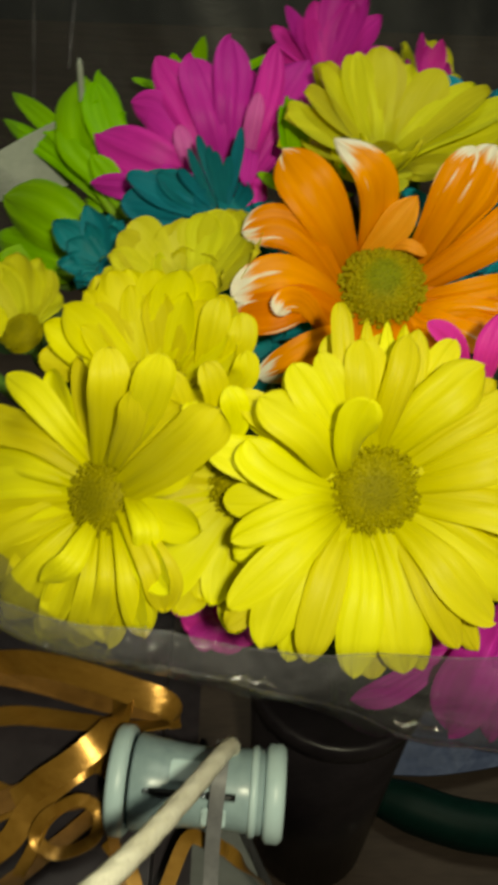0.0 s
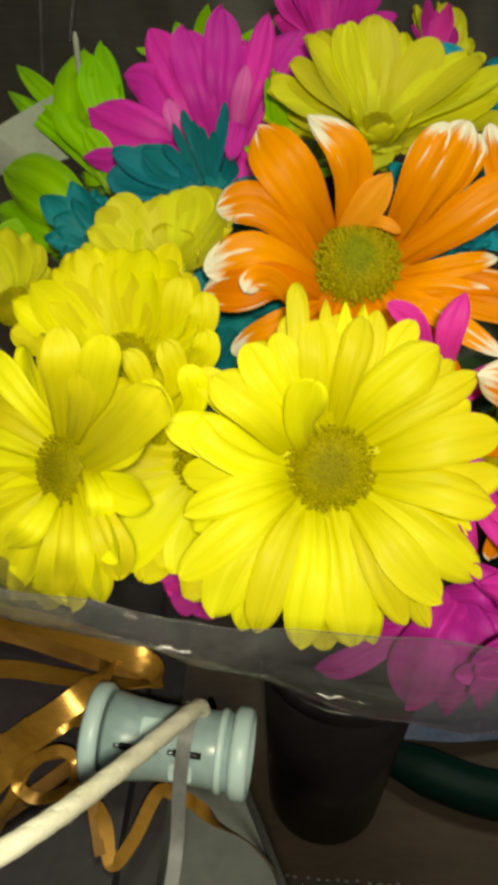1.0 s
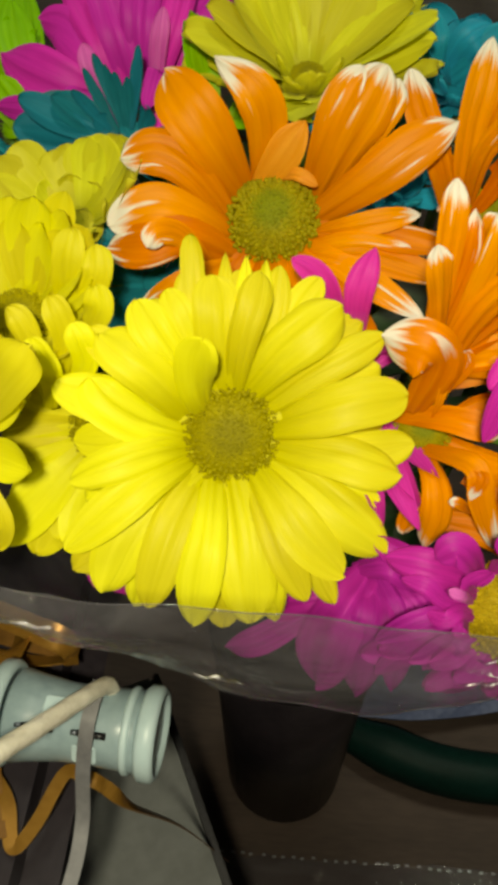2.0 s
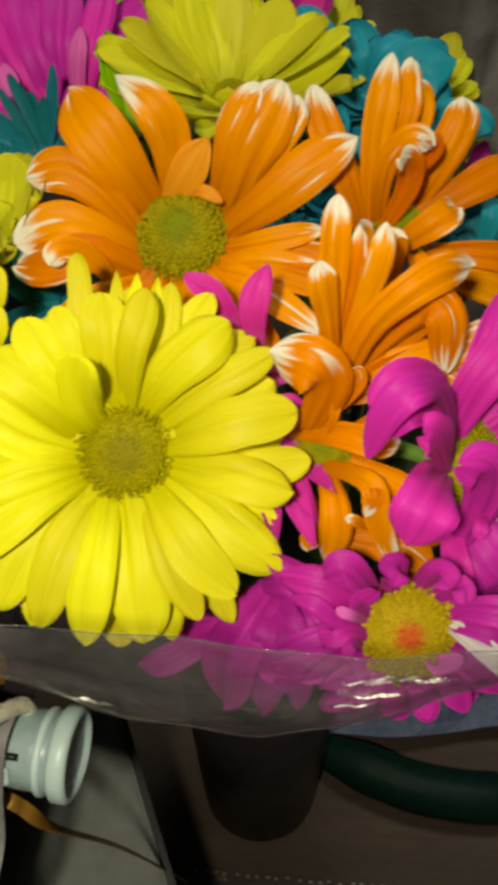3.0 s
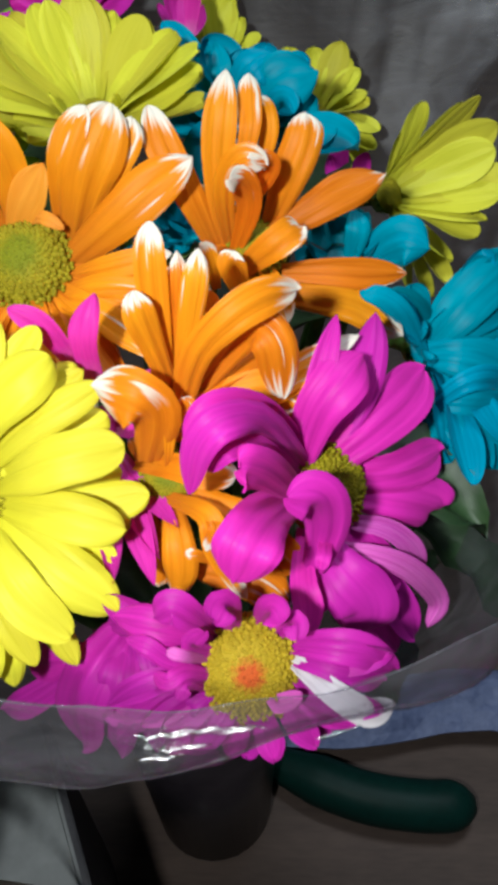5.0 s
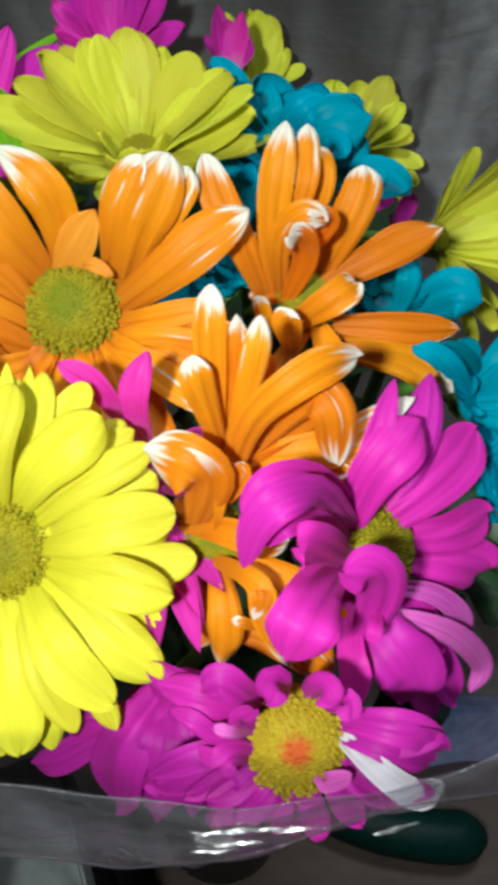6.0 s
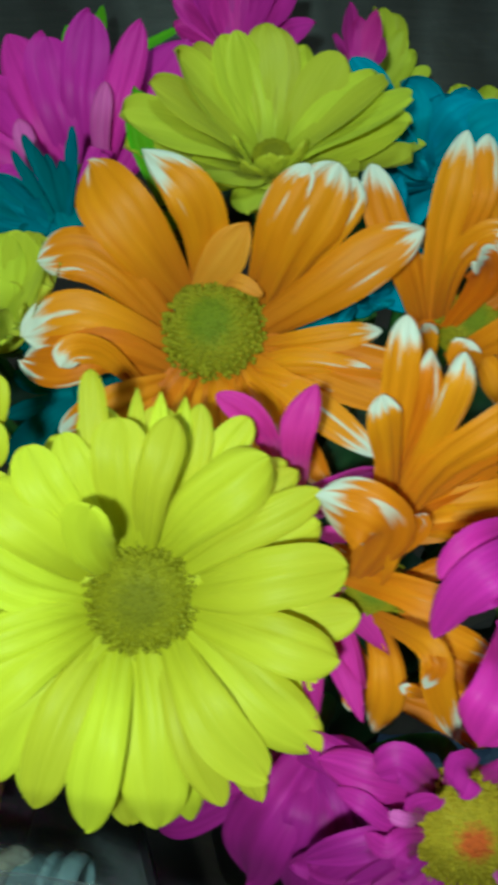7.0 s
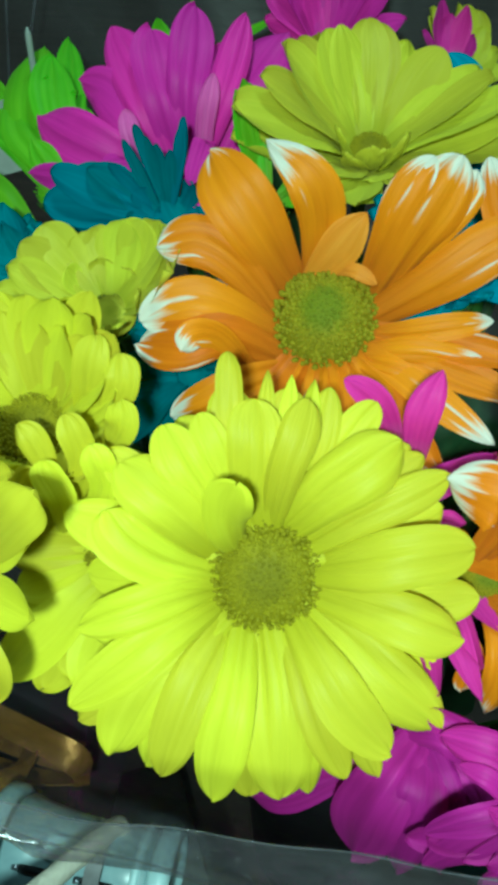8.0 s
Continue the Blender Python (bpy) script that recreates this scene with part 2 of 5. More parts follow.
def ribbon_mesh(name, points, width, thick, normals=None, steps=14, wave=0.0):
    """A flat band along a line, with thickness; its width lies square to the way and to the given normals."""
    pts = smooth_line(points, steps)
    ups = smooth_line(normals, steps) if normals else None
    verts, faces, uvs = [], [], []
    n = len(pts)
    for i, p in enumerate(pts):
        d = (pts[min(i + 1, n - 1)] - pts[max(i - 1, 0)]).normalized()
        up = ups[i] if ups else Vector((0, 0, 1))
        s = d.cross(up).normalized()
        nn = s.cross(d).normalized()
        for j, (a, b) in enumerate(((-0.5, 0.5), (0, 0.5 + wave), (0.5, 0.5), (0.5, -0.5), (0, -0.5 + wave), (-0.5, -0.5))):
            verts.append(p + s * (a * width) + nn * (b * thick))
            uvs.append((a + 0.5, i / (n - 1)))
    for i in range(n - 1):
        for j in range(6):
            a, b = i * 6 + j, i * 6 + (j + 1) % 6
            faces.append((a, b, b + 6, a + 6))
    faces.append((0, 1, 2, 3, 4, 5))
    faces.append(tuple(range((n - 1) * 6, n * 6))[::-1])
    return mesh_from(name, verts, faces, uvs, smooth=False)


# ---- flowers ----
TIE = Vector((0.062, 0.205, 0.2))


def petal_mesh(length, width, lift, curl, root, cup, point, rng, wild=1.0, lean=None):
    """One ray petal along +x from the disc's edge: two shallow furrows, a rounded or pointed tip with a small notch."""
    nv, nu = 15, 8
    verts, faces, uvs = [], [], []
    s_prev, x, z = 0.0, root, 0.0
    sway = rng.uniform(-0.05, 0.05) * wild if lean is None else lean
    twist = rng.uniform(-0.2, 0.2) * wild
    notch = rng.uniform(0.0, 0.02)
    ripple = rng.uniform(0, 6.28)
    grooves = rng.uniform(0.008, 0.03)
    for i in range(nv + 1):
        v = 1 - (1 - i / nv) ** 1.9
        th = radians(lift - curl / 2 + curl * v)
        ds = (v - s_prev) * length
        x, z, s_prev = x + ds * math.cos(th), z + ds * math.sin(th), v
        grow = 0.34 + 0.66 * min(1.0, v / 0.62) ** 0.8
        start = 0.76 - 0.42 * point
        if v > start:
            q = (v - start) / (1 - start)
            grow *= max(0.0, 1 - q ** (2.2 - 0.6 * point)) ** (0.46 + 0.45 * point)
        half = width * 0.5 * max(grow, 0.03)
        for j in range(nu + 1):
            u = 2 * j / nu - 1
            furrow = grooves * width * math.cos(3 * math.pi * u * 0.9) * min(1, v * 3) * (1 - 0.4 * v)
            fold = cup * width * (u * u - 0.3) * (0.5 + 0.5 * v) + furrow + 0.045 * width * math.sin(5 * v + ripple + 2 * u)
            fold += twist * half * u * v
            back = -notch * length * math.exp(-(u / 0.35) ** 2) * max(0.0, (v - 0.9) / 0.1)
            verts.append((x + back * math.cos(th) - fold * math.sin(th), u * half + sway * length * v * v, z + fold * math.cos(th) + back * math.sin(th)))
            uvs.append((j / nu, v))
    w = nu + 1
    for i in range(nv):
        for j in range(nu):
            a = i * w + j
            faces.append((a, a + 1, a + w + 1, a + w))
    return mesh_from("petal", verts, faces, uvs)


def disc_mesh(radius, height, rng, florets=190):
    """The dome of florets: a low dome with small knobs in a sunflower spiral, larger and looser at the rim."""
    verts, faces, uvs = [(0, 0, height)], [], [(0.5, 0.0)]
    rings, seg = 5, 20
    for i in range(1, rings + 1):
        q = i / rings
        for k in range(seg):
            a = 2 * math.pi * k / seg
            verts.append((radius * 0.95 * q * math.cos(a), radius * 0.95 * q * math.sin(a), height * (1 - q ** 2.6) - (0.002 if i == rings else 0)))
            uvs.append((0.5, q))
    for k in range(seg):
        faces.append((0, 1 + k, 1 + (k + 1) % seg))
        for i in range(rings - 1):
            a, b = 1 + i * seg + k, 1 + i * seg + (k + 1) % seg
            faces.append((a, a + seg, b + seg, b))
    for f in range(florets):
        q = 0.97 * math.sqrt((f + 0.5) / florets)
        a = f * 2.39996
        a += rng.uniform(-0.07, 0.07)
        q = min(1.0, q * rng.uniform(0.97, 1.03))
        px, py = radius * q * math.cos(a), radius * q * math.sin(a)
        pz = height * (1 - q ** 2.6)
        big = radius * (0.036 + 0.022 * q) * rng.uniform(0.8, 1.25)
        tall = big * (0.5 + 0.8 * q ** 4) * rng.uniform(0.7, 1.3)
        lean = 0.3 * q * tall + rng.uniform(-0.2, 0.2) * big
        b0 = len(verts)
        for k in range(5):
            t = 2 * math.pi * k / 5 + a
            verts.append((px + big * math.cos(t), py + big * math.sin(t), pz - big * 0.5))
            uvs.append((0.5, q))
        for k in range(5):
            t = 2 * math.pi * k / 5 + a
            verts.append((px + lean * math.cos(a) + 0.7 * big * math.cos(t), py + lean * math.sin(a) + 0.7 * big * math.sin(t), pz + tall * 0.75))
            uvs.append((0.5, q))
        verts.append((px + lean * math.cos(a), py + lean * math.sin(a), pz + tall))
        uvs.append((0.5, q))
        for k in range(5):
            c, d = b0 + k, b0 + (k + 1) % 5
            faces.append((c, d, d + 5, c + 5))
            faces.append((c + 5, d + 5, b0 + 10))
    return mesh_from("disc", verts, faces, uvs)


def calyx_mesh(radius, rng):
    """The green cup of overlapping scales behind the petals."""
    verts, faces = [], []
    rows = ((1.0, -0.1), (1.02, -0.35), (0.8, -0.75), (0.35, -1.05), (0.14, -1.5))
    for r, h in rows:
        for k in range(14):
            a = 2 * math.pi * k / 14
            verts.append((radius * r * math.cos(a), radius * r * math.sin(a), radius * h * 0.7))
    for i in range(len(rows) - 1):
        for k in range(14):
            a, b = i * 14 + k, i * 14 + (k + 1) % 14
            faces.append((a, a + 14, b + 14, b))
    for ring, (r, h, n) in enumerate(((1.02, -0.3, 16), (0.86, -0.65, 14))):
        for k in range(n):
            a = 2 * math.pi * (k + 0.5 * ring) / n + rng.uniform(-0.08, 0.08)
            c, s = math.cos(a), math.sin(a)
            b0 = len(verts)
            w, top = radius * 0.2, radius * (0.5 + rng.uniform(-0.1, 0.15))
            for across, up, outw in ((-w, 0, 0), (w, 0, 0), (w * 0.7, top * 0.6, 0.12 * radius), (0, top, 0.2 * radius), (-w * 0.7, top * 0.6, 0.12 * radius)):
                rr = radius * r + outw + 0.0004
                verts.append((rr * c - across * s, rr * s + across * c, radius * h * 0.7 + up))
            faces.append((b0, b0 + 1, b0 + 2, b0 + 3, b0 + 4))
    return mesh_from("calyx", verts, faces)


def facing(at, normal):
    z = Vector(normal).normalized()
    x = (Vector((1, 0, 0)) - z * z.x).normalized()
    y = z.cross(x)
    m = Matrix((x, y, z)).transposed().to_4x4()
    m.translation = at
    return m


def daisy(name, label, petal, disc, at, normal, radius, rings, wide=0.3, curl=-14, cup=0.10, point=0.2, group="daisies in the bouquet", dome=0.45, florets=260, seed=1, wild=1.0):
    """A daisy with its disc, petals in rings of (lift, [(turn, length mm)...]) or (None, [(turn, length mm, lift)...]), calyx and stem."""
    rng = random.Random(seed)
    m = facing(at, normal)
    thing = empty(name, m, label, "flower", group)
    r = radius / 1000
    if disc:
        part("disc", disc_mesh(r, r * dome, rng, florets), disc, thing)
    else:
        part("disc", disc_mesh(r * 0.9, r * 0.12, rng, 60), petal, thing).location = (0, 0, -0.0022)
        if sum(len(ring[1]) for ring in rings) > 6:
            rings = rings + [(52, [(k * 51 + seed * 17, 8 + k % 3) for k in range(7)], None, 50, 0.26)]
    for row, ring in enumerate(rings):
        lift, petals = ring[0], ring[1]
        paint = ring[2] if len(ring) > 2 and ring[2] else petal
        bend = ring[3] if len(ring) > 3 and ring[3] is not None else curl
        breadth = ring[4] if len(ring) > 4 else wide
        lean = ring[5] if len(ring) > 5 else None
        for p in petals:
            e = p[2] if lift is None else lift
            long = p[1] / 1000
            e_j = e + rng.uniform(-4.5, 4.5) * wild
            c_j = bend * rng.uniform(0.5, 1.5)
            w = breadth * rng.uniform(0.88, 1.12) * (0.35 * long + 0.65 * 0.028)
            half_turn = max(abs(radians(c_j)) / 2, 0.01)
            me = petal_mesh(long * half_turn / math.sin(half_turn) * 1.02, w, e_j, c_j, r * 0.6, cup * rng.uniform(0.4, 1.5), min(1, max(0, point + rng.uniform(-0.15, 0.15))), rng, wild, lean)
            ob = part("petal", me, paint, thing)
            ob.matrix_basis = Matrix.Rotation(radians(p[0]), 4, "Z") @ Matrix.Translation((0, 0, -0.0006 * row - rng.uniform(0, 0.0008)))
    part("calyx", calyx_mesh(max(r * 0.7, 0.004), rng), SEPAL, thing).location = (0, 0, -0.003 if disc else -0.0065)
    inv = m.inverted()
    foot = TIE + Vector((rng.uniform(-0.016, 0.016), rng.uniform(-0.016, 0.016), 0))
    a = Vector(at) - m.to_3x3() @ Vector((0, 0, r * 0.6))
    b = Vector(at) - m.to_3x3() @ Vector((0, 0, 0.035))
    mid = b.lerp(foot, 0.5) + Vector((0, 0, -0.01))
    low = Vector((foot.x * 2 - mid.x, foot.y * 2 - mid.y, 0.012)).lerp(Vector((TIE.x - 0.012, TIE.y + 0.005, 0.012)), 0.9)
    line = [inv @ q for q in smooth_line([a, b, mid, foot, low], 5)]
    part("stem", tube_mesh("stem", line, 0.0021, 7), STEM, thing)
    return thing


def arched_petals(flower, towards, material, petals):
    """Long petals that arch or fold over: each a bend of a few points (mm from the flower's heart), a width, how pointed its tip is
    and how far the dye reaches, its face turned towards a direction."""
    rng = random.Random(len(petals) * 7 + len(flower.children))
    n = Vector(towards).normalized()
    nu = 10
    for bend, width, point, *dye in petals:
        fine = smooth_line([Vector(p) / 1000 for p in bend], 12)
        reach = [(1 - (1 - i / 18) ** 1.8) * (len(fine) - 1) for i in range(19)]
        line = [fine[int(q)].lerp(fine[min(int(q) + 1, len(fine) - 1)], q - int(q)) for q in reach]
        verts, faces, uvs = [], [], []
        ripple, cup, slant = rng.uniform(0, 6.28), rng.uniform(0.02, 0.12), rng.uniform(-0.2, 0.2)
        grooves, furl = rng.uniform(0.025, 0.05), rng.uniform(-0.05, 0.12)
        last = len(line) - 1
        start = 0.7 - 0.34 * point
        for i, p in enumerate(line):
            v = 1 - (1 - i / last) ** 1.8
            tangent = (line[min(i + 1, last)] - line[max(i - 1, 0)]).normalized()
            across = tangent.cross(n).normalized()
            up = across.cross(tangent)
            grow = 0.5 + 0.5 * math.sin(min(1.0, v / 0.6) * math.pi / 2)
            if v > start:
                grow *= max(0.0, 1 - ((v - start) / (1 - start)) ** (2.3 - 0.6 * point)) ** (0.46 + 0.45 * point)
            half = width / 2000 * max(grow, 0.05)
            for j in range(nu + 1):
                u = 2 * j / nu - 1
                fold = -cup * (u * u - 0.3) + grooves * math.cos(2.8 * math.pi * u) * (1 - 0.5 * v) + 0.05 * math.sin(4 * v + ripple + 2 * u)
                fold += slant * u * v * 0.5 + furl * max(0.0, abs(u) - 0.7) * 3
                edge = 1 + 0.035 * math.sin(9 * v + ripple * (2 if u > 0 else 3))
                verts.append(p + across * (u * half * edge) + up * (width / 1000 * fold))
                uvs.append((j / nu, v * (dye[0] if dye else 1.0)))
        for i in range(last):
            for j in range(nu):
                a = i * (nu + 1) + j
                faces.append((a, a + 1, a + nu + 2, a + nu + 1))
        part("petal", mesh_from("petal", verts, faces, uvs), material, flower)


flower = daisy("yellow_daisy", "large open bright yellow daisy with olive disc", YELLOW, DISC, (0.0280, 0.1220, 0.4128), (0.08, -0.74, 0.67), 10.3, [
    (-4, [(20 * k + 7, 26 + k % 3) for k in range(18)])],
    wide=0.33, curl=-18, cup=-0.1, point=0.02, florets=420, dome=0.3, seed=11, wild=1.1)
arched_petals(flower, (-0.02, 0.24, 0.97), YELLOW, [
    ([(-2.1, 7.3, -0.7), (-3.6, 17.7, 4.5), (-4.2, 24.6, 6.5), (-4.9, 31.5, 5.5)], 9.5, 0.05),
    ([(-0.2, 7.3, -1.4), (1.1, 18.5, 7.5), (2.7, 25.5, 9.7), (4.2, 32.4, 8.1)], 6.9, 0.1),
    ([(1.8, 7.7, -1.1), (8.1, 16.1, 6), (13.9, 21.7, 8.1), (20.3, 26.7, 6.8)], 11.1, 0.05),
    ([(5, 4.7, -0.7), (14.3, 12.4, 4.5), (22.1, 17.5, 6.5), (29.4, 21.8, 5.5)], 7.4, 0.25),
    ([(6.8, 1.5, -1.4), (16.6, 5.6, 7.5), (24.4, 8.3, 9.7), (34.1, 10.2, 8.1)], 10.5, 0.05)])
arched_petals(flower, (-0.02, 0.24, 0.97), YELLOW, [
    ([(6.8, -1.5, -1.1), (18.6, -2.4, 6), (26.1, -3.9, 8.1), (34.1, -5.7, 6.8)], 9.5, 0.1),
    ([(6.7, -3.8, -0.7), (15.6, -9.1, 4.5), (22.7, -14.6, 6.5), (32.4, -21.9, 5.5)], 11.2, 0.1),
    ([(5, -5.8, -1.4), (10.8, -12.5, 7.5), (16.1, -19, 9.7), (23.9, -26.3, 8.1)], 9.3, 0.05),
    ([(3.3, -6.6, -1.1), (8.3, -15.3, 6), (11.8, -23.1, 8.1), (16.9, -32.2, 6.8)], 7.1, 0.1),
    ([(0.2, -6.9, -0.7), (3.2, -18.4, 4.5), (4.5, -26.6, 6.5), (6.1, -37.7, 5.5)], 12.1, 0.05)])
arched_petals(flower, (-0.02, 0.24, 0.97), YELLOW, [
    ([(-3.1, -7.5, -1.4), (-3.6, -18, 7.5), (-4.7, -26.1, 9.7), (-5.8, -37.8, 8.1)], 9.0, 0.05),
    ([(-4.9, -7.3, -1.1), (-9.3, -15.1, 6), (-12.3, -23.6, 8.1), (-15, -35, 6.8)], 9.5, 0.1),
    ([(-5.9, -6, -0.7), (-13.6, -13.1, 4.5), (-19.6, -20.5, 6.5), (-24.1, -32.6, 5.5)], 10.9, 0.05),
    ([(-6.9, -4.6, -1.4), (-15.5, -9.3, 7.5), (-22.4, -15.1, 9.7), (-31.5, -23.8, 8.1)], 8.8, 0.1),
    ([(-7.7, -2.2, -1.1), (-16.2, -3.9, 6), (-23.4, -6.5, 8.1), (-31.3, -10.3, 6.8)], 7.9, 0.15)])
arched_petals(flower, (-0.02, 0.24, 0.97), YELLOW, [
    ([(-7.5, -1, -0.7), (-17.8, 1.5, 4.5), (-25.1, 5.7, 6.5), (-28.6, 10.1, 5.5)], 9.8, 0.05),
    ([(-7.6, 2.6, -1.4), (-14.3, 10.3, 7.5), (-20.1, 14.9, 9.7), (-26.2, 19, 8.1)], 10.5, 0.05),
    ([(-5.3, 4.5, -1.1), (-11.9, 14.2, 6), (-16, 19.8, 8.1), (-19.7, 25.8, 6.8)], 8.3, 0.05),
    ([(-4.2, 6, -0.7), (-8.1, 16.3, 4.5), (-11.1, 23, 6.5), (-14.1, 28.2, 5.5)], 6.5, 0.1),
    ([(-6.5, 6.7, -1.8), (-8.1, 22.1, 4), (-9.3, 32.6, 5), (-10.1, 39, 5)], 4.7, 0.05)])
arched_petals(flower, (-0.02, 0.24, 0.97), YELLOW, [
    ([(-5.3, 3.6, -1.6), (-7.3, 9.4, 8), (-7.4, 14, 14), (-6.2, 18.4, 18)], 8.5, 0.05),
    ([(-3.3, 9.3, -2.8), (-2.6, 22.3, 0.6), (-3, 36.6, 0.2)], 4.8, 0.6),
    ([(0.7, 9.7, -3), (1.3, 22.7, 1.2), (1.2, 36.1, 0.8)], 4.8, 0.6),
    ([(2.4, 9.6, -2.8), (4.6, 24, 0.6), (5.3, 35.7, 0.2)], 4.8, 0.6),
    ([(2.5, 9.8, -3), (6.7, 23.2, 1.2), (8, 34.6, 0.8)], 6.3, 0.2)])
arched_petals(flower, (-0.02, 0.24, 0.97), YELLOW, [
    ([(4.3, 10.9, -2.8), (11.4, 25.1, 0.6), (16.4, 32.8, 0.2)], 6.5, 0.1),
    ([(6.1, 8.1, -3), (16.1, 17.2, 1.2), (25.3, 24.4, 0.8)], 6.7, 0.2),
    ([(8.8, -0.8, -2.8), (26.2, -1.9, 0.6), (38, 0.2, 0.2)], 8.3, 0.1),
    ([(12.6, -6.1, -3), (24, -10.4, 1.2), (31.5, -13.9, 0.8)], 7.7, 0.1),
    ([(8.5, -8.6, -2.8), (17.4, -23.7, 0.6), (23.5, -34.5, 0.2)], 6.0, 0.1)])
arched_petals(flower, (-0.02, 0.24, 0.97), YELLOW, [
    ([(2.5, -9, -3), (8.4, -25.5, 1.2), (11.4, -38.5, 0.8)], 6.9, 0.1),
    ([(-1, -8.8, -2.8), (-0.4, -28.7, 0.6), (0.7, -40.5, 0.2)], 8.2, 0.1),
    ([(-8.4, -14.3, -3), (-15.3, -26.9, 1.2), (-18.4, -36.5, 0.8)], 6.9, 0.1),
    ([(-9.9, -11.1, -2.8), (-21.6, -19.9, 0.6), (-31.2, -29.5, 0.2)], 8.0, 0.1),
    ([(-8.3, 1.2, -3), (-21.5, 4.5, 1.2), (-36.4, 8.5, 0.8)], 10.2, 0.05)])
arched_petals(flower, (-0.02, 0.24, 0.97), YELLOW, [
    ([(-8.3, 3.1, -2.8), (-20.3, 12.6, 0.6), (-30.4, 19.8, 0.2)], 7.9, 0.1),
    ([(-6.5, 5.9, -3), (-13.7, 18.3, 1.2), (-17.7, 23.9, 0.8)], 6.3, 0.1)])

flower = daisy("yellow_daisy", "bright yellow daisy with tilted head at the film rim", YELLOW, DISC, (-0.0297, 0.1180, 0.4128), (-0.5, -0.66, 0.56), 8.8, [
    (10, [(70, 24), (95, 24), (122, 24), (150, 25), (175, 26), (200, 26), (225, 26), (250, 25), (275, 24), (300, 24), (325, 22), (350, 20), (20, 20), (45, 24)])],
    wide=0.34, curl=-20, seed=12, wild=1.6)
arched_petals(flower, (0.68, 0.15, 0.71), YELLOW, [
    ([(2.7, 0.3, 0.2), (19.2, 8.4, 6), (29, 14.6, 9), (33.6, 19.2, 9)], 10.0, 0),
    ([(2, 6.1, 0.5), (16.9, 17, 10), (22.6, 23.2, 14), (25, 28.6, 15)], 7.7, 0.1),
    ([(-1.5, 5.3, -0.8), (8.8, 17.6, 10), (12.5, 23.8, 14), (11.9, 30.1, 14)], 7.9, 0.1),
    ([(4.7, 6.8, 2.7), (15.5, 15.7, 11), (19.3, 22.5, 15)], 6.0, 0.1),
    ([(-2.3, 5.4, -1.3), (-6.4, 15.3, 7), (-11.8, 21.5, 9), (-19.8, 24.8, 8)], 6.6, 0.2)])
arched_petals(flower, (0.68, 0.15, 0.71), YELLOW, [
    ([(-3.1, 4.4, -0.8), (-12.2, 11.9, 5), (-24.1, 14.2, 5), (-38.3, 17.5, 3)], 9.0, 0.1),
    ([(-5.8, 1.9, -1.8), (-15, 6.5, 4), (-27.2, 7.9, 4), (-41.7, 9.4, 2)], 8.2, 0.1),
    ([(-6.5, 0.2, -1.8), (-16.8, -0.5, 4), (-29, -3.3, 4), (-41.3, -6.7, 2)], 13.6, 0.05),
    ([(-6.4, -2.8, -1.8), (-16.5, -8.7, 4), (-26.5, -14.6, 4), (-36.9, -24, 1)], 13.0, 0.05),
    ([(-5.4, -6.1, -1.8), (-10.5, -14.6, 4), (-19.2, -23.1, 3), (-27.7, -29.3, 0)], 10.5, 0.1)])
arched_petals(flower, (0.68, 0.15, 0.71), YELLOW, [
    ([(-3, -6.4, -1.6), (-5.8, -18, 3), (-11.4, -27.6, 1), (-16.9, -33.1, -1)], 8.6, 0.1),
    ([(-0.2, -6.5, -0.5), (1.6, -17.9, 4), (-3.4, -27.4, 1), (-7.5, -32.8, -1)], 7.6, 0.1),
    ([(1.8, -5.7, -0.5), (6.8, -15.7, 4), (3, -24.8, 1), (0.4, -32.1, -2)], 8.0, 0.1),
    ([(4.9, -3.9, 0.5), (11.9, -13.4, 5), (12.4, -21.3, 3), (11.6, -27.9, 0)], 7.2, 0.1),
    ([(5.9, -1.5, 0.5), (15.8, -9, 5), (18.6, -14.9, 4), (17.2, -21.4, 1)], 7.6, 0.2)])
arched_petals(flower, (0.68, 0.15, 0.71), YELLOW, [
    ([(8.2, 0.9, 1.7), (15.2, -4.4, 5), (14.2, -10.4, 4)], 6.0, 0.1),
    ([(-0.8, -5, 1.7), (0.4, -12.1, 10), (-7.3, -17.2, 10)], 5.7, 0.2)])

flower = daisy("yellow_daisy", "cupped yellow daisy with many short petals", YELLOW, DISC, (-0.0201, 0.1430, 0.4228), (0.0, -0.42, 0.9), 7.8, [
    (42, [(163, 24), (153, 24), (139, 22), (120, 23), (104, 22), (92, 22), (80, 23), (67, 25), (54, 23), (44, 22)]),
    (28, [(32, 18), (19, 17), (4, 14), (348, 14), (331, 17), (313, 15), (299, 16), (276, 9)]),
    (22, [(161, 18), (127, 24), (114, 23), (79, 22), (169, 22)]),
    (47, [(25, 18), (48, 20), (62, 20), (86, 19), (110, 20), (132, 20), (158, 19)], None, -10, 0.3),
    (55, [(215, 9), (240, 10), (265, 9), (300, 10)], None, 20, 0.3)],
    wide=0.36, curl=20, seed=13, wild=1.6)
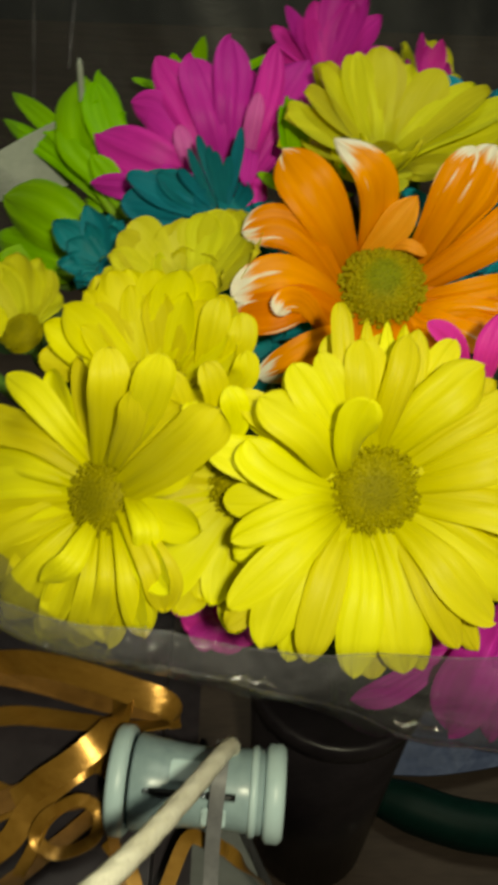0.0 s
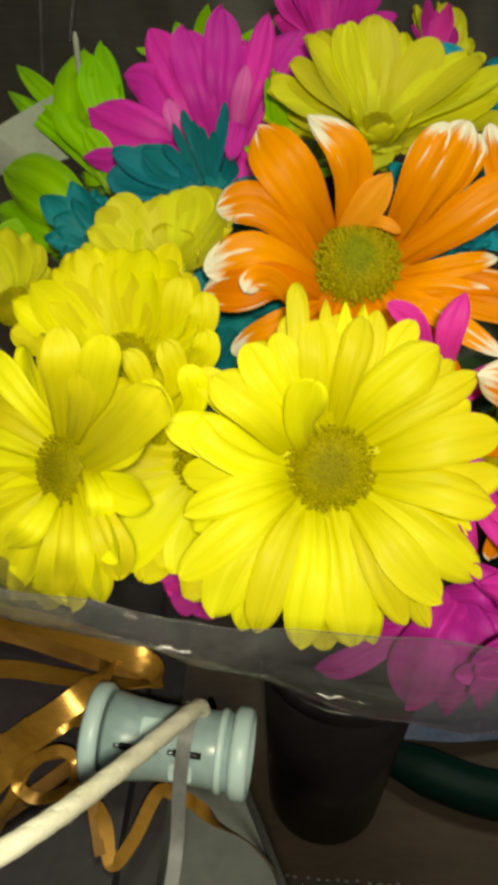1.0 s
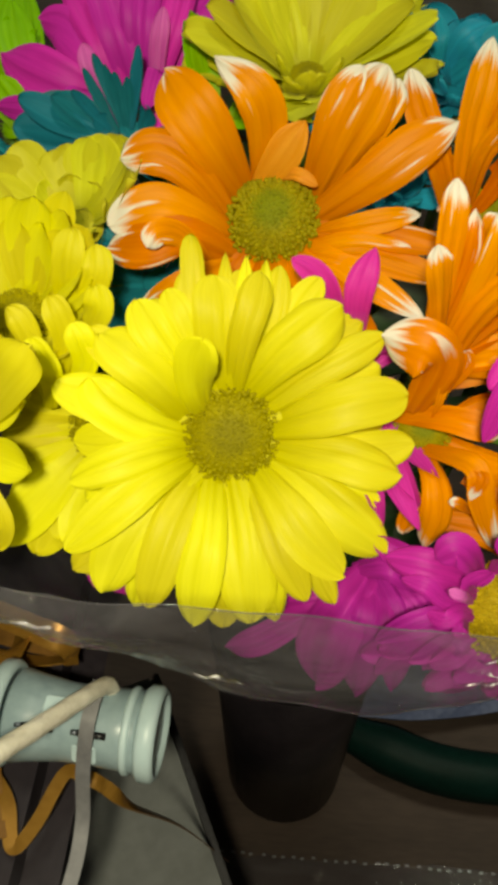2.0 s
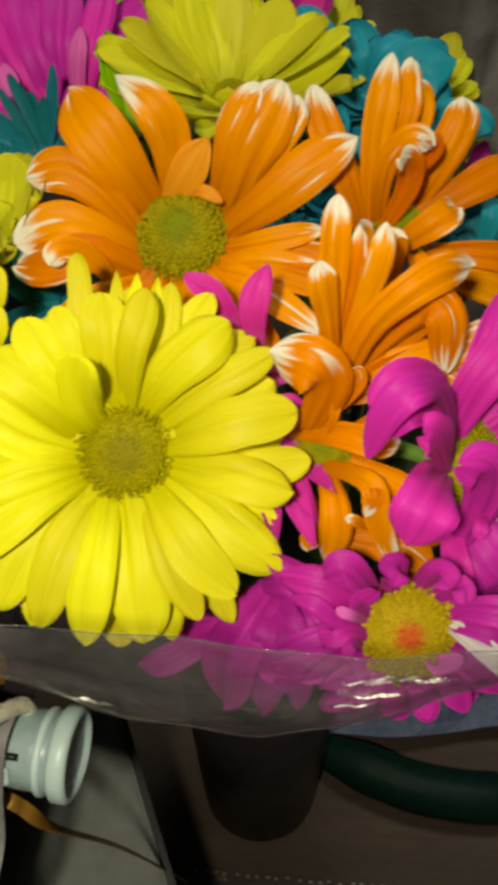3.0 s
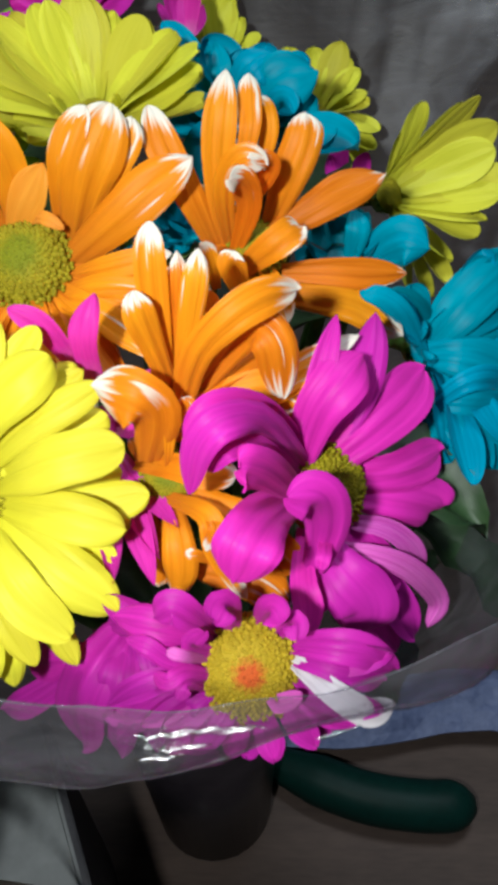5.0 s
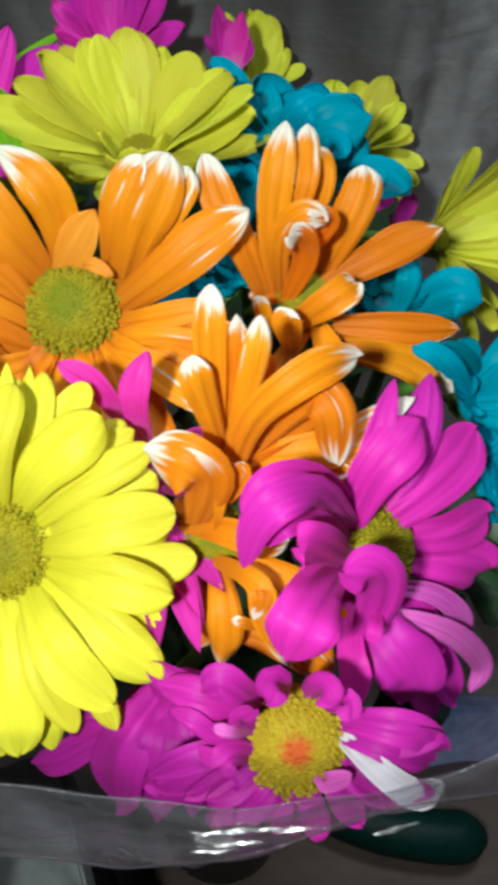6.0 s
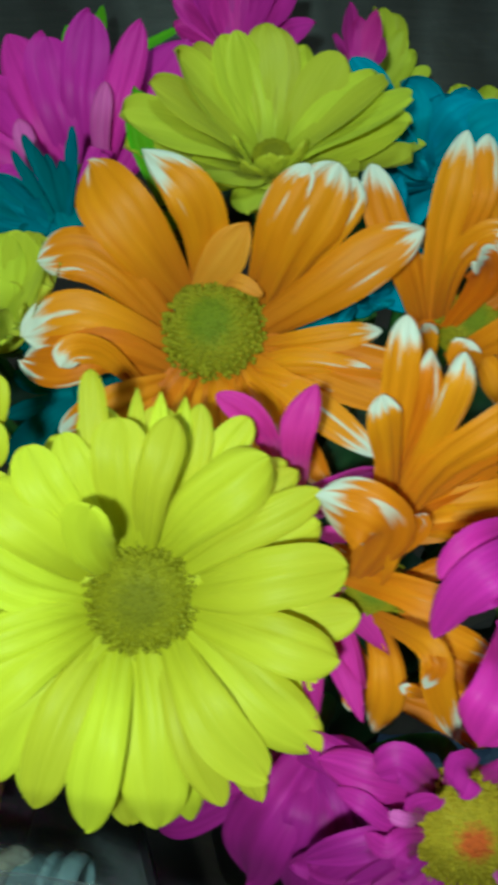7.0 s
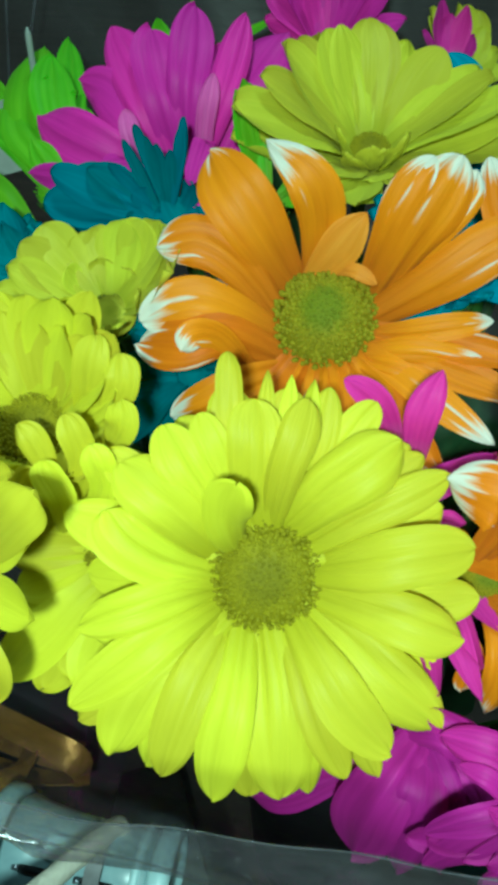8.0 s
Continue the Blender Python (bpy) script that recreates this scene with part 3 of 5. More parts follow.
arched_petals(flower, (0.18, -0.39, 0.91), YELLOW, [
    ([(6, -13.5, 0), (6.8, -9.6, 7), (5.3, -6.1, 12), (2.7, -3.9, 14)], 5.5, 0.2),
    ([(10.9, -13.5, -0.3), (13.7, -8.3, 8), (13, -4.9, 13), (10.9, -1.7, 15)], 6.0, 0.1),
    ([(13.4, -16.8, -2.3), (17.8, -12.3, 6), (17.5, -9, 11), (15.9, -6.1, 13)], 6.0, 0.1),
    ([(3.6, -18, -2.3), (3.5, -13.6, 6), (5.5, -10.9, 10)], 5.6, 0.1),
    ([(9.4, -18.8, -2.6), (11.2, -15.7, 7), (9.2, -12.5, 11), (7.9, -9.9, 13)], 6.0, 0.1)])
arched_petals(flower, (0.18, -0.39, 0.91), YELLOW, [
    ([(13.5, 2, 1.7), (18.5, 6, 10), (18.3, 11.6, 13)], 6.8, 0.1),
    ([(9.8, 3.1, 1.5), (12.3, 8.3, 11), (14.1, 13.9, 15)], 6.5, 0.1),
    ([(14.5, -3.4, -0.3), (19.4, -1, 8), (19.4, 2.9, 12)], 6.2, 0.1)])

daisy("yellow_daisy", "yellow daisy half hidden behind a larger one", YELLOW, DISC, (0.0006, 0.1280, 0.4070), (-0.2, -0.78, 0.6), 9.2, [
    (14, [(186, 18), (207, 18), (223, 23), (245, 27), (256, 22), (270, 27), (278, 24), (174, 16), (233, 29), (159, 15), (122, 12), (252, 22), (288, 27)])],
    wide=0.36, seed=14)

daisy("yellow_daisy", "small pale yellow daisy seen over its cupped petals", PALE_YELLOW, None, (-0.0150, 0.1800, 0.4245), (-0.1, -0.4, 0.9), 6.5, [
    (45, [(177, 20), (137, 19), (113, 14), (95, 15), (70, 17), (54, 19), (41, 21), (17, 22), (3, 21), (160, 20), (30, 22), (193, 21), (80, 15)])],
    wide=0.38, curl=14, seed=15)

daisy("yellow_daisy", "half-open yellow daisy at the edge of the bouquet", PALE_YELLOW, DISC, (-0.0604, 0.1800, 0.4098), (-0.3, -0.3, 0.9), 6, [
    (None, [(82, 18, 42), (70, 17, 33), (58, 15, 21), (101, 17, 50), (46, 11, 6), (125, 14, 54), (176, 10, 46), (60, 12, 21), (76, 15, 37), (95, 15, 47)])],
    wide=0.36, curl=25, seed=16)

daisy("yellow_daisy", "wide lemon yellow daisy with cupped petals", PALE_YELLOW, DISC, (0.0394, 0.2360, 0.4367), (0.02, -0.36, 0.93), 6.5, [
    (46, [(201, 39), (186, 34), (163, 31), (147, 28), (128, 27), (117, 27), (100, 27), (89, 26), (72, 24), (48, 25), (27, 28), (3, 31), (350, 37)]),
    (None, [(9, 33, 17)]),
    (34, [(202, 34), (204, 29), (137, 25), (106, 27), (82, 26), (63, 24), (45, 26), (26, 27), (5, 30), (347, 35), (332, 36), (275, 17), (289, 14), (266, 21), (322, 28), (218, 21), (246, 25), (262, 29), (317, 14), (208, 26), (315, 23)]),
    (60, [(222, 16), (238, 15), (254, 14), (268, 15), (284, 14), (300, 15), (316, 16)], None, 30, 0.3)],
    wide=0.42, curl=-12, seed=17, wild=1.6)

daisy("yellow_daisy", "half-closed yellow daisy at the back of the bouquet", PALE_YELLOW, DISC, (0.0680, 0.3100, 0.4231), (0.1, 0.0, 1), 5, [
    (None, [(151, 25, 59), (135, 24, 66), (114, 23, 70), (87, 22, 71), (72, 18, 70), (159, 23, 52), (59, 13, 66), (17, 14, 39), (15, 10, 35), (37, 14, 58)])],
    wide=0.34, seed=18)

daisy("yellow_daisy", "dim yellow daisy low at the back of the bouquet", PALE_YELLOW, DISC, (0.1014, 0.3000, 0.4089), (0.15, -0.2, 0.95), 5, [
    (None, [(142, 21, 39), (127, 20, 48), (103, 19, 55), (71, 22, 57), (55, 19, 55), (33, 18, 47), (15, 16, 34), (3, 16, 23), (347, 20, 3), (337, 21, -10), (328, 22, -20), (148, 18, 33), (322, 23, -25)])],
    wide=0.38, seed=19)

daisy("yellow_daisy", "yellow daisy turned away showing its green calyx", PALE_YELLOW, DISC, (0.1217, 0.2350, 0.4140), (0.8, -0.25, 0.5), 5.5, [
    (None, [(113, 23, 45), (103, 28, 58), (97, 32, 64), (66, 32, 73), (11, 31, 73), (347, 29, 66), (334, 26, 58), (322, 25, 44), (313, 23, 26), (303, 28, 7), (308, 27, 19), (299, 25, -5), (116, 17, 36), (44, 29, 74), (297, 19, -11)])],
    wide=0.42, curl=-10, seed=20)

flower = daisy("orange_daisy", "large orange daisy with white-tipped petals and green disc", ORANGE, DISC_GREEN, (0.0334, 0.1770, 0.4289), (-0.08, -0.55, 0.83), 11.3, [
    (4, [(242, 20), (263, 20), (281, 22), (299, 22)]),
    (5, [(338, 37), (324, 36), (350, 36), (310, 34), (296, 32)], None, -15, 0.25)],
    wide=0.46, curl=-10, cup=0.2, point=0.4, florets=420, dome=0.6, seed=21)
arched_petals(flower, (0.10, -0.33, 0.94), ORANGE, [
    ([(-7.5, 7.2, -2.3), (-13.6, 13.1, 11), (-19.4, 19.6, 17), (-25.1, 28.2, 16)], 14.1, 0.3, 0.9),
    ([(-3.3, 9.2, -2.3), (-1.6, 16, 11), (-3.9, 21.3, 19), (-12.8, 27.9, 21)], 10.5, 0.6, 1.04),
    ([(8.5, -2.6, -1.6), (19.1, -2.5, 3), (27.7, -1.1, 4), (33.8, 0.8, 2)], 5.5, 0.5, 1),
    ([(8.1, -6.3, -1.3), (19.4, -6.3, 2), (32.4, -6.9, 0)], 5.6, 0.4, 0.95),
    ([(6.5, -8.2, -1.3), (15.4, -11.3, 2), (27.3, -13.6, 0)], 5.6, 0.4, 0.97)])
arched_petals(flower, (0.10, -0.33, 0.94), ORANGE, [
    ([(2.7, -8.2, -1.8), (13.6, -17.1, -1), (21.6, -22.9, -4)], 7.6, 0.3, 0.95),
    ([(-10, 0.5, -1.8), (-18.2, 7.3, 9), (-26, 10.4, 13), (-34.6, 8.7, 12)], 10.8, 0.15, 1.01),
    ([(-9.6, -4, -1.6), (-19.5, -2.6, 8), (-27.1, -2.7, 11), (-37, -6.2, 9)], 11.3, 0.1, 1.05),
    ([(-8.4, -8.8, -1.6), (-18.9, -7.7, 8), (-27.4, -11, 10), (-38, -9.9, 6)], 10.3, 0.1, 1.06),
    ([(-5, -10.3, -2.6), (-14.3, -15.8, 2), (-22.1, -20.3, 2), (-30.7, -23.3, -2)], 9.3, 0.2, 1.04)])
arched_petals(flower, (0.10, -0.33, 0.94), ORANGE, [
    ([(-13.9, -13, 1.5), (-19, -9.3, 11), (-23.5, -10, 15), (-25.9, -13.3, 14)], 5.9, 0.1, 1.08)])
arched_petals(flower, (0.28, -0.31, 0.91), ORANGE, [
    ([(9.1, 5.8, -2.6), (16.3, 12.5, 12), (20.8, 18.3, 18), (24.5, 25.5, 21)], 12.6, 0.15, 1),
    ([(10.8, 6.7, -3.1), (20.3, 14.5, 9), (25.5, 20.3, 14), (27.3, 25.5, 16)], 7.0, 0.2, 1.03),
    ([(7.1, 8, -1.6), (11.8, 14.3, 13), (14.8, 19.7, 19), (19.6, 24.5, 22)], 7.1, 0.2, 1.05),
    ([(8.1, 0.2, -1.6), (22.5, 6.4, 8), (32.2, 12.1, 12), (40.3, 16.7, 14)], 11.1, 0.5, 1.03)])
arched_petals(flower, (0.10, -0.33, 0.94), PALE_ORANGE, [
    ([(-4.2, 7.6, 0), (0.7, 10.6, 7), (4.5, 14.2, 11), (7.3, 17.6, 13)], 8.9, 0.8, 0.9),
    ([(-1, 9.9, 1.2), (5.2, 8.1, 7), (10.3, 5.5, 6)], 3.2, 0.3, 0.9)])

flower = daisy("orange_daisy", "ragged orange daisy with upright white-tipped petals", ORANGE, None, (0.0704, 0.1380, 0.4187), (0.05, -0.55, 0.83), 5, [
    (4, [(21, 25), (10, 21), (46, 23)], None, -30, 0.36)],
    wide=0.27, curl=-18, cup=0.25, point=0.45, seed=22, wild=2)
arched_petals(flower, (0.11, -0.22, 0.97), ORANGE, [
    ([(-1.5, 0.2, -4.3), (-3, 13.9, 14), (-3.5, 23.2, 24), (-3.6, 30.1, 26)], 6.1, 0.3, 1.08),
    ([(-1.1, 5.5, 0.5), (1.3, 17, 15), (1.4, 21.8, 20), (1, 26.4, 22)], 5.0, 0.7, 1.13),
    ([(0.5, 3.1, 2.2), (3.2, 12.6, 18), (4.9, 19.3, 26), (5.2, 24.7, 27)], 4.9, 0.3, 1.03),
    ([(-0.9, 4.9, 2.7), (-3.7, 10.9, 16), (-5.4, 14.3, 22), (-6.4, 17.8, 24)], 6.1, 0.3, 1.08),
    ([(0.5, -0.5, -1.8), (4.3, 8.4, 14), (10.7, 13.5, 22), (17.3, 18, 22), (23.5, 21.2, 17)], 7.3, 0.15, 1.01)])
arched_petals(flower, (0.11, -0.22, 0.97), ORANGE, [
    ([(4.9, 6.1, 2), (14.1, 14.2, 14), (19.3, 10.9, 16), (21.3, 2.8, 7)], 8.8, 0.1, 1.05),
    ([(-5.1, -9.2, 1), (-2.5, -3.1, 13), (-6.1, -0.6, 18), (-14.1, 2.5, 14)], 11.4, 0.1, 1.07),
    ([(1.8, 3.9, -1.6), (13.5, 5.4, 3), (22.7, 8.6, 3), (37, 19, -2)], 7.4, 0.4, 1.05),
    ([(2.7, -0.9, -3.3), (15.8, 3.3, 0), (27.5, 1.7, 0)], 8.2, 0.1, 0.9),
    ([(0.2, -5.3, 2), (3.4, -0.9, 9), (2, 1.4, 12)], 3.5, 0.1, 1)])
arched_petals(flower, (0.11, -0.22, 0.97), ORANGE, [
    ([(-1, -10.3, 2), (-0.3, -3.8, 9), (-1.5, 0.4, 11)], 2.6, 0.3, 1.14),
    ([(7.3, 16, 2.2), (7.1, 20.9, 8), (4.8, 23.3, 10)], 3.6, 0.1, 1.15)])

flower = daisy("orange_daisy", "orange daisy with curled white-edged petals", ORANGE, DISC_GREEN, (0.0856, 0.1850, 0.4284), (0.1, -0.45, 0.89), 7.5, [
    (10, [(288, 18), (181, 9), (135, 16)])],
    wide=0.29, curl=-14, cup=0.3, point=0.5, seed=23, wild=1.8)
arched_petals(flower, (-0.03, -0.52, 0.86), ORANGE, [
    ([(-7.6, -0.2, -1.8), (-10.1, 10.9, 14), (-9.9, 17.9, 22), (-9.1, 26.5, 26)], 7.7, 0.4, 1),
    ([(-5.8, 9.8, 7), (-3.6, 16.4, 19), (-3.9, 22.9, 21), (-4.2, 28.6, 23)], 5.3, 0.1, 1.04),
    ([(-1.3, 13.2, 5.7), (0.9, 19.1, 14), (0, 23.4, 18), (-2, 24, 21)], 4.6, 0.3, 1.03),
    ([(-10.2, -0.1, -0.8), (-16, 6, 10), (-21.7, 13, 16), (-25.6, 21.4, 20)], 7.8, 0.15, 1.1),
    ([(-6.3, 0.4, -1), (-8.5, 2.4, 16), (-7.4, 3.1, 24), (-4.4, 3.5, 28), (-0.2, 3.5, 26)], 6.1, 0.1, 1.08)])
arched_petals(flower, (-0.03, -0.52, 0.86), ORANGE, [
    ([(2.3, 4.7, 0), (5.7, 10.4, 12), (8.4, 16.5, 18), (8.6, 21.9, 20)], 8.9, 0.1, 1.06),
    ([(2.8, 2.7, 1.2), (13.8, 7.7, 7), (21.6, 12.5, 8), (28.5, 16.3, 8)], 9.2, 0.5, 1.02),
    ([(-5, -9.7, 3.2), (0.8, -9.1, 14), (5.4, -6.5, 17), (8.6, -3.2, 15)], 7.1, 0.1, 1),
    ([(-3.3, -15.4, 4.2), (-5.4, -15.9, 15), (-6.4, -14.5, 19), (-5.8, -12.9, 20)], 6.1, 0.3, 1.14),
    ([(-9.2, -12.4, 2), (-10.6, -8.9, 9), (-12.5, -7.5, 14)], 3.7, 0.2, 1.1)])
arched_petals(flower, (-0.03, -0.52, 0.86), ORANGE, [
    ([(5.8, -5.4, -1.1), (17.3, -5.9, 1), (26.8, -5.2, 0), (35.3, -3.6, -2)], 7.3, 0.5, 1),
    ([(4.5, -9, -4.8), (18, -10.5, -4), (26.4, -11.7, -6), (35.9, -16.5, -9)], 9.2, 0.2, 0.95),
    ([(0.7, -6.3, -1.3), (-5.1, -16.1, 2), (-7.1, -23.2, 2)], 4.9, 0.3, 0.95)])
arched_petals(flower, (-0.03, -0.52, 0.86), DEEP_ORANGE, [
    ([(-5.2, -1.9, 1.5), (-3, -0.1, 16), (-4.7, -0.2, 25), (-7.9, -2.3, 29)], 6.1, 0.1, 1.05),
    ([(-2.8, 6.4, 7), (0.1, 5.1, 19), (0.7, 5.2, 25), (-3.8, 2.7, 29)], 4.3, 0.1, 1.02)])

flower = daisy("orange_daisy", "small drooping orange daisy deep in the bouquet", ORANGE, DISC_GREEN, (0.0687, 0.1320, 0.4080), (-0.1, -0.7, 0.7), 6.5, [
    (5, [(225, 12), (137, 7), (25, 12), (333, 20)])],
    wide=0.2, curl=-40, cup=0.25, point=0.4, seed=24, wild=2.2)
arched_petals(flower, (0.26, 0.05, 0.96), ORANGE, [
    ([(-7.4, 2.5, 0.7), (3.4, 2.1, 9), (10.7, 1, 11), (15.5, 1, 8)], 6.2, 0.1, 1.07),
    ([(0.4, -5, 0.2), (3.2, -11.7, 6), (3.9, -18.7, 5), (1.5, -25.8, 0)], 7.2, 0.3, 0.95),
    ([(0.1, -4.5, 1.7), (10, -7.1, 10), (12.2, -14.6, 8), (16.4, -25, 1)], 5.5, 0.3, 0.96),
    ([(5.2, -20.1, -4.1), (17.7, -21.7, -2), (24.5, -26.2, -5)], 9.6, 0.2, 0.95),
    ([(8.2, -5.1, 6.5), (11.7, -9.2, 11), (9.5, -14, 9)], 2.8, 0.2, 1.16)])
arched_petals(flower, (0.26, 0.05, 0.96), ORANGE, [
    ([(11, -17.3, 2.2), (8.1, -15.3, 8), (5.6, -14.4, 9)], 2.4, 0.2, 1.2),
    ([(9.9, -9.8, -3.8), (19.8, -14, -3), (26.7, -20.2, -6)], 9.1, 0.1, 0.9),
    ([(-5.2, -8.7, -3.1), (-1.4, -17.4, -1), (-2.8, -23.8, -3)], 5.6, 0.2, 1)])

flower = daisy("magenta_daisy", "large magenta daisy with folded and drooping petals", MAGENTA, DISC, (0.1015, 0.1350, 0.4005), (0.56, -0.54, 0.62), 10.2, [
    (-6, [(310, 24), (285, 24), (262, 20)])],
    wide=0.42, curl=-22, cup=0.16, point=0.2, florets=420, seed=25, wild=1.3)
arched_petals(flower, (-0.58, -0.01, 0.81), MAGENTA, [
    ([(-4.7, 5.1, -0.3), (-9.3, 17.3, 8), (-9.3, 26.6, 12), (-6.9, 35.1, 12)], 5.9, 0.7),
    ([(-7.5, 5.4, 0.5), (-10.1, 15.4, 10), (-7, 22, 14), (-1.1, 27.2, 13)], 11.0, 0.15),
    ([(1.2, 6.2, -2.1), (4, 18.5, 5), (6, 29.5, 7), (9.1, 38.5, 5)], 8.1, 0.4),
    ([(0.5, 4.9, -2.1), (7.1, 12.6, 5), (16.7, 20.6, 6), (25.6, 28.1, 3)], 12.3, 0.05),
    ([(5, 3.3, -2.6), (16.1, 4, 2), (25.4, 6.5, 2), (33.9, 9.5, 0)], 9.6, 0.05)])
arched_petals(flower, (-0.58, -0.01, 0.81), MAGENTA, [
    ([(7.4, -0.8, -3.6), (18.7, -1.4, 1), (30.8, -3.1, 0), (34.6, -4.7, -2)], 12.8, 0.05),
    ([(-2.1, -10.9, 0), (-0.1, -18.6, 7), (5.6, -24.8, 7), (7.6, -30.5, 2)], 14.3, 0.05),
    ([(7.2, -13, -5.3), (19.7, -22.9, -2), (30.3, -35.2, -5)], 8.6, 0.2),
    ([(-4.1, -8, -2.1), (-9.4, -18.4, 5), (-8.9, -25.2, 6), (-9.7, -34.7, 0)], 6.2, 0.3),
    ([(11.3, -24.2, -6.8), (19.8, -31.3, -6), (28.4, -38.5, -9)], 7.3, 0.3)])
arched_petals(flower, (-0.58, -0.01, 0.81), MAGENTA, [
    ([(-3.8, 4.4, -1.5), (-26.9, 12.3, 18), (-39.2, 11.4, 24), (-42.1, 6.8, 20), (-39.4, -0.9, 12)], 6.9, 0.3),
    ([(-3.4, 7.7, -1.8), (-25.5, 14.4, 14), (-37.6, 13.8, 19), (-41.9, 8.5, 15)], 6.9, 0.15),
    ([(-5.7, 1.8, -0.8), (-26, 7.7, 15), (-35.3, 7.1, 19), (-37, 3.2, 15)], 4.7, 0.3),
    ([(-5.1, -2, -1.3), (-24.7, 2.5, 17), (-32.4, 3.9, 22), (-35.2, 3.6, 22)], 8.4, 0.05),
    ([(-6.5, -1.4, -1.3), (-26, -4.8, 17), (-32.7, -9.5, 21), (-32.3, -15.9, 16)], 12.0, 0)])
arched_petals(flower, (-0.58, -0.01, 0.81), MAGENTA, [
    ([(-5.7, -17.2, 3.2), (-10.3, -7.1, 14), (-16.6, -1.6, 20), (-23.2, -1.1, 19)], 10.1, 0.1),
    ([(-4.1, -7.6, 6), (-10.2, -12.1, 13), (-11.1, -15.2, 13)], 3.1, 0.1)])
arched_petals(flower, (-0.58, -0.01, 0.81), PALE_MAGENTA, [
    ([(4, -6.9, -1.8), (12.9, -8.1, 4), (21.2, -12.8, 4), (27.6, -19.2, 0)], 5.1, 0.3),
    ([(2, -12.4, -2.3), (9.7, -14, 6), (20.3, -18.3, 6), (32.4, -25.9, 1), (31.6, -32.2, -2)], 5.7, 0.3)])

flower = daisy("magenta_daisy", "shaggy magenta daisy with red-hearted golden disc", PURPLE, DISC_RED, (0.0863, 0.0980, 0.3908), (0.03, -0.72, 0.69), 11.0, [
    (8, [(194, 20), (203, 16), (219, 13), (234, 11), (261, 10), (288, 11), (314, 13), (332, 16), (159, 24), (15, 20), (343, 19)], None, -50, 0.24),
    (-12, [(206, 24), (229, 16), (270, 12), (317, 15)], None, -60, 0.24)],
    wide=0.25, curl=-35, cup=0.25, point=0.3, florets=480, seed=26, wild=2.6)
arched_petals(flower, (0.04, 0.29, 0.96), PURPLE, [
    ([(-5.6, 6, -0.3), (-10.2, 11.6, 8), (-13.9, 14.1, 10), (-17.2, 11.7, 8)], 6.5, 0.05),
    ([(-5.7, 3.7, -0.8), (-12.7, 8.4, 5), (-18.9, 9.9, 6), (-25.9, 10.1, 2)], 7.3, 0.2),
    ([(-3.3, 6, -1.1), (-4.3, 14.7, 11), (-5.9, 13, 16)], 6.3, 0.05),
    ([(1.1, 8.3, -0.8), (3.6, 14, 10), (5.7, 12.7, 14)], 5.7, 0.05),
    ([(4.1, 6.2, -0.5), (7.9, 11.5, 9), (8.3, 8.9, 12)], 4.7, 0.1)])
arched_petals(flower, (0.04, 0.29, 0.96), PURPLE, [
    ([(-6.1, 1.3, 0.2), (-13.6, 2.7, 6), (-18.6, 6.2, 8), (-23.1, 6.8, 5)], 3.6, 0.2),
    ([(-5.8, -0.1, 0.2), (-14.6, 0, 6), (-21, -2.3, 6), (-26.9, -7, 2)], 5.3, 0.4),
    ([(-6.1, -2.4, -0.5), (-13.8, -3.3, 4), (-20.5, -8.2, 3), (-25.8, -15.2, -2)], 6.0, 0.3),
    ([(-5.8, -3.4, 1), (-11.8, -5.8, 3), (-15.9, -13.6, -2)], 5.6, 0.3),
    ([(-2.4, -5.4, 0), (-6.4, -10.5, 2), (-12.4, -17.7, -3)], 6.1, 0.3)])
arched_petals(flower, (0.04, 0.29, 0.96), PURPLE, [
    ([(2.4, -5.3, 0), (1.8, -10.4, 2), (-1.1, -16.9, -3)], 6.3, 0.3),
    ([(6.1, 2.9, 0.2), (14, 2.9, 6), (20.4, 0.6, 5), (25.7, -1.7, 1)], 5.9, 0.2),
    ([(6.1, 4.4, -1.3), (13.9, 6.8, 7), (21.2, 5.7, 7), (27.9, 0.5, 1)], 6.6, 0.2),
    ([(6.4, -1.2, 0.7), (13.1, -5.1, 4), (20.4, -9.9, 1)], 6.0, 0.3),
    ([(-5.4, 2.4, -0.3), (-10.7, 6.7, 8), (-7.8, 10.7, 13)], 3.6, 0.1)])
arched_petals(flower, (0.04, 0.29, 0.96), PURPLE, [
    ([(-5.9, -1.8, 0), (-11.3, 1.4, 7), (-14.7, 0.2, 9), (-17.8, 0.5, 6)], 3.4, 0.2),
    ([(-7.9, -3.6, 1), (-11.2, -0.7, 8), (-12.6, -3.2, 9)], 3.1, 0.1)])
arched_petals(flower, (0.04, 0.29, 0.96), BLEACHED, [
    ([(7.8, 2.8, 2.2), (15, -1.5, 8), (22, -5.9, 6), (27.7, -6.4, 1)], 5.4, 0.2)])
arched_petals(flower, (0.04, 0.29, 0.96), PALE_MAGENTA, [
    ([(7, -3.3, 0.5), (5, -5.1, 5), (9.8, -2.2, 8)], 3.6, 0.1),
    ([(-7.7, 2.2, 2), (-11.6, 4.9, 9), (-14.9, 6, 10)], 2.4, 0.1)])

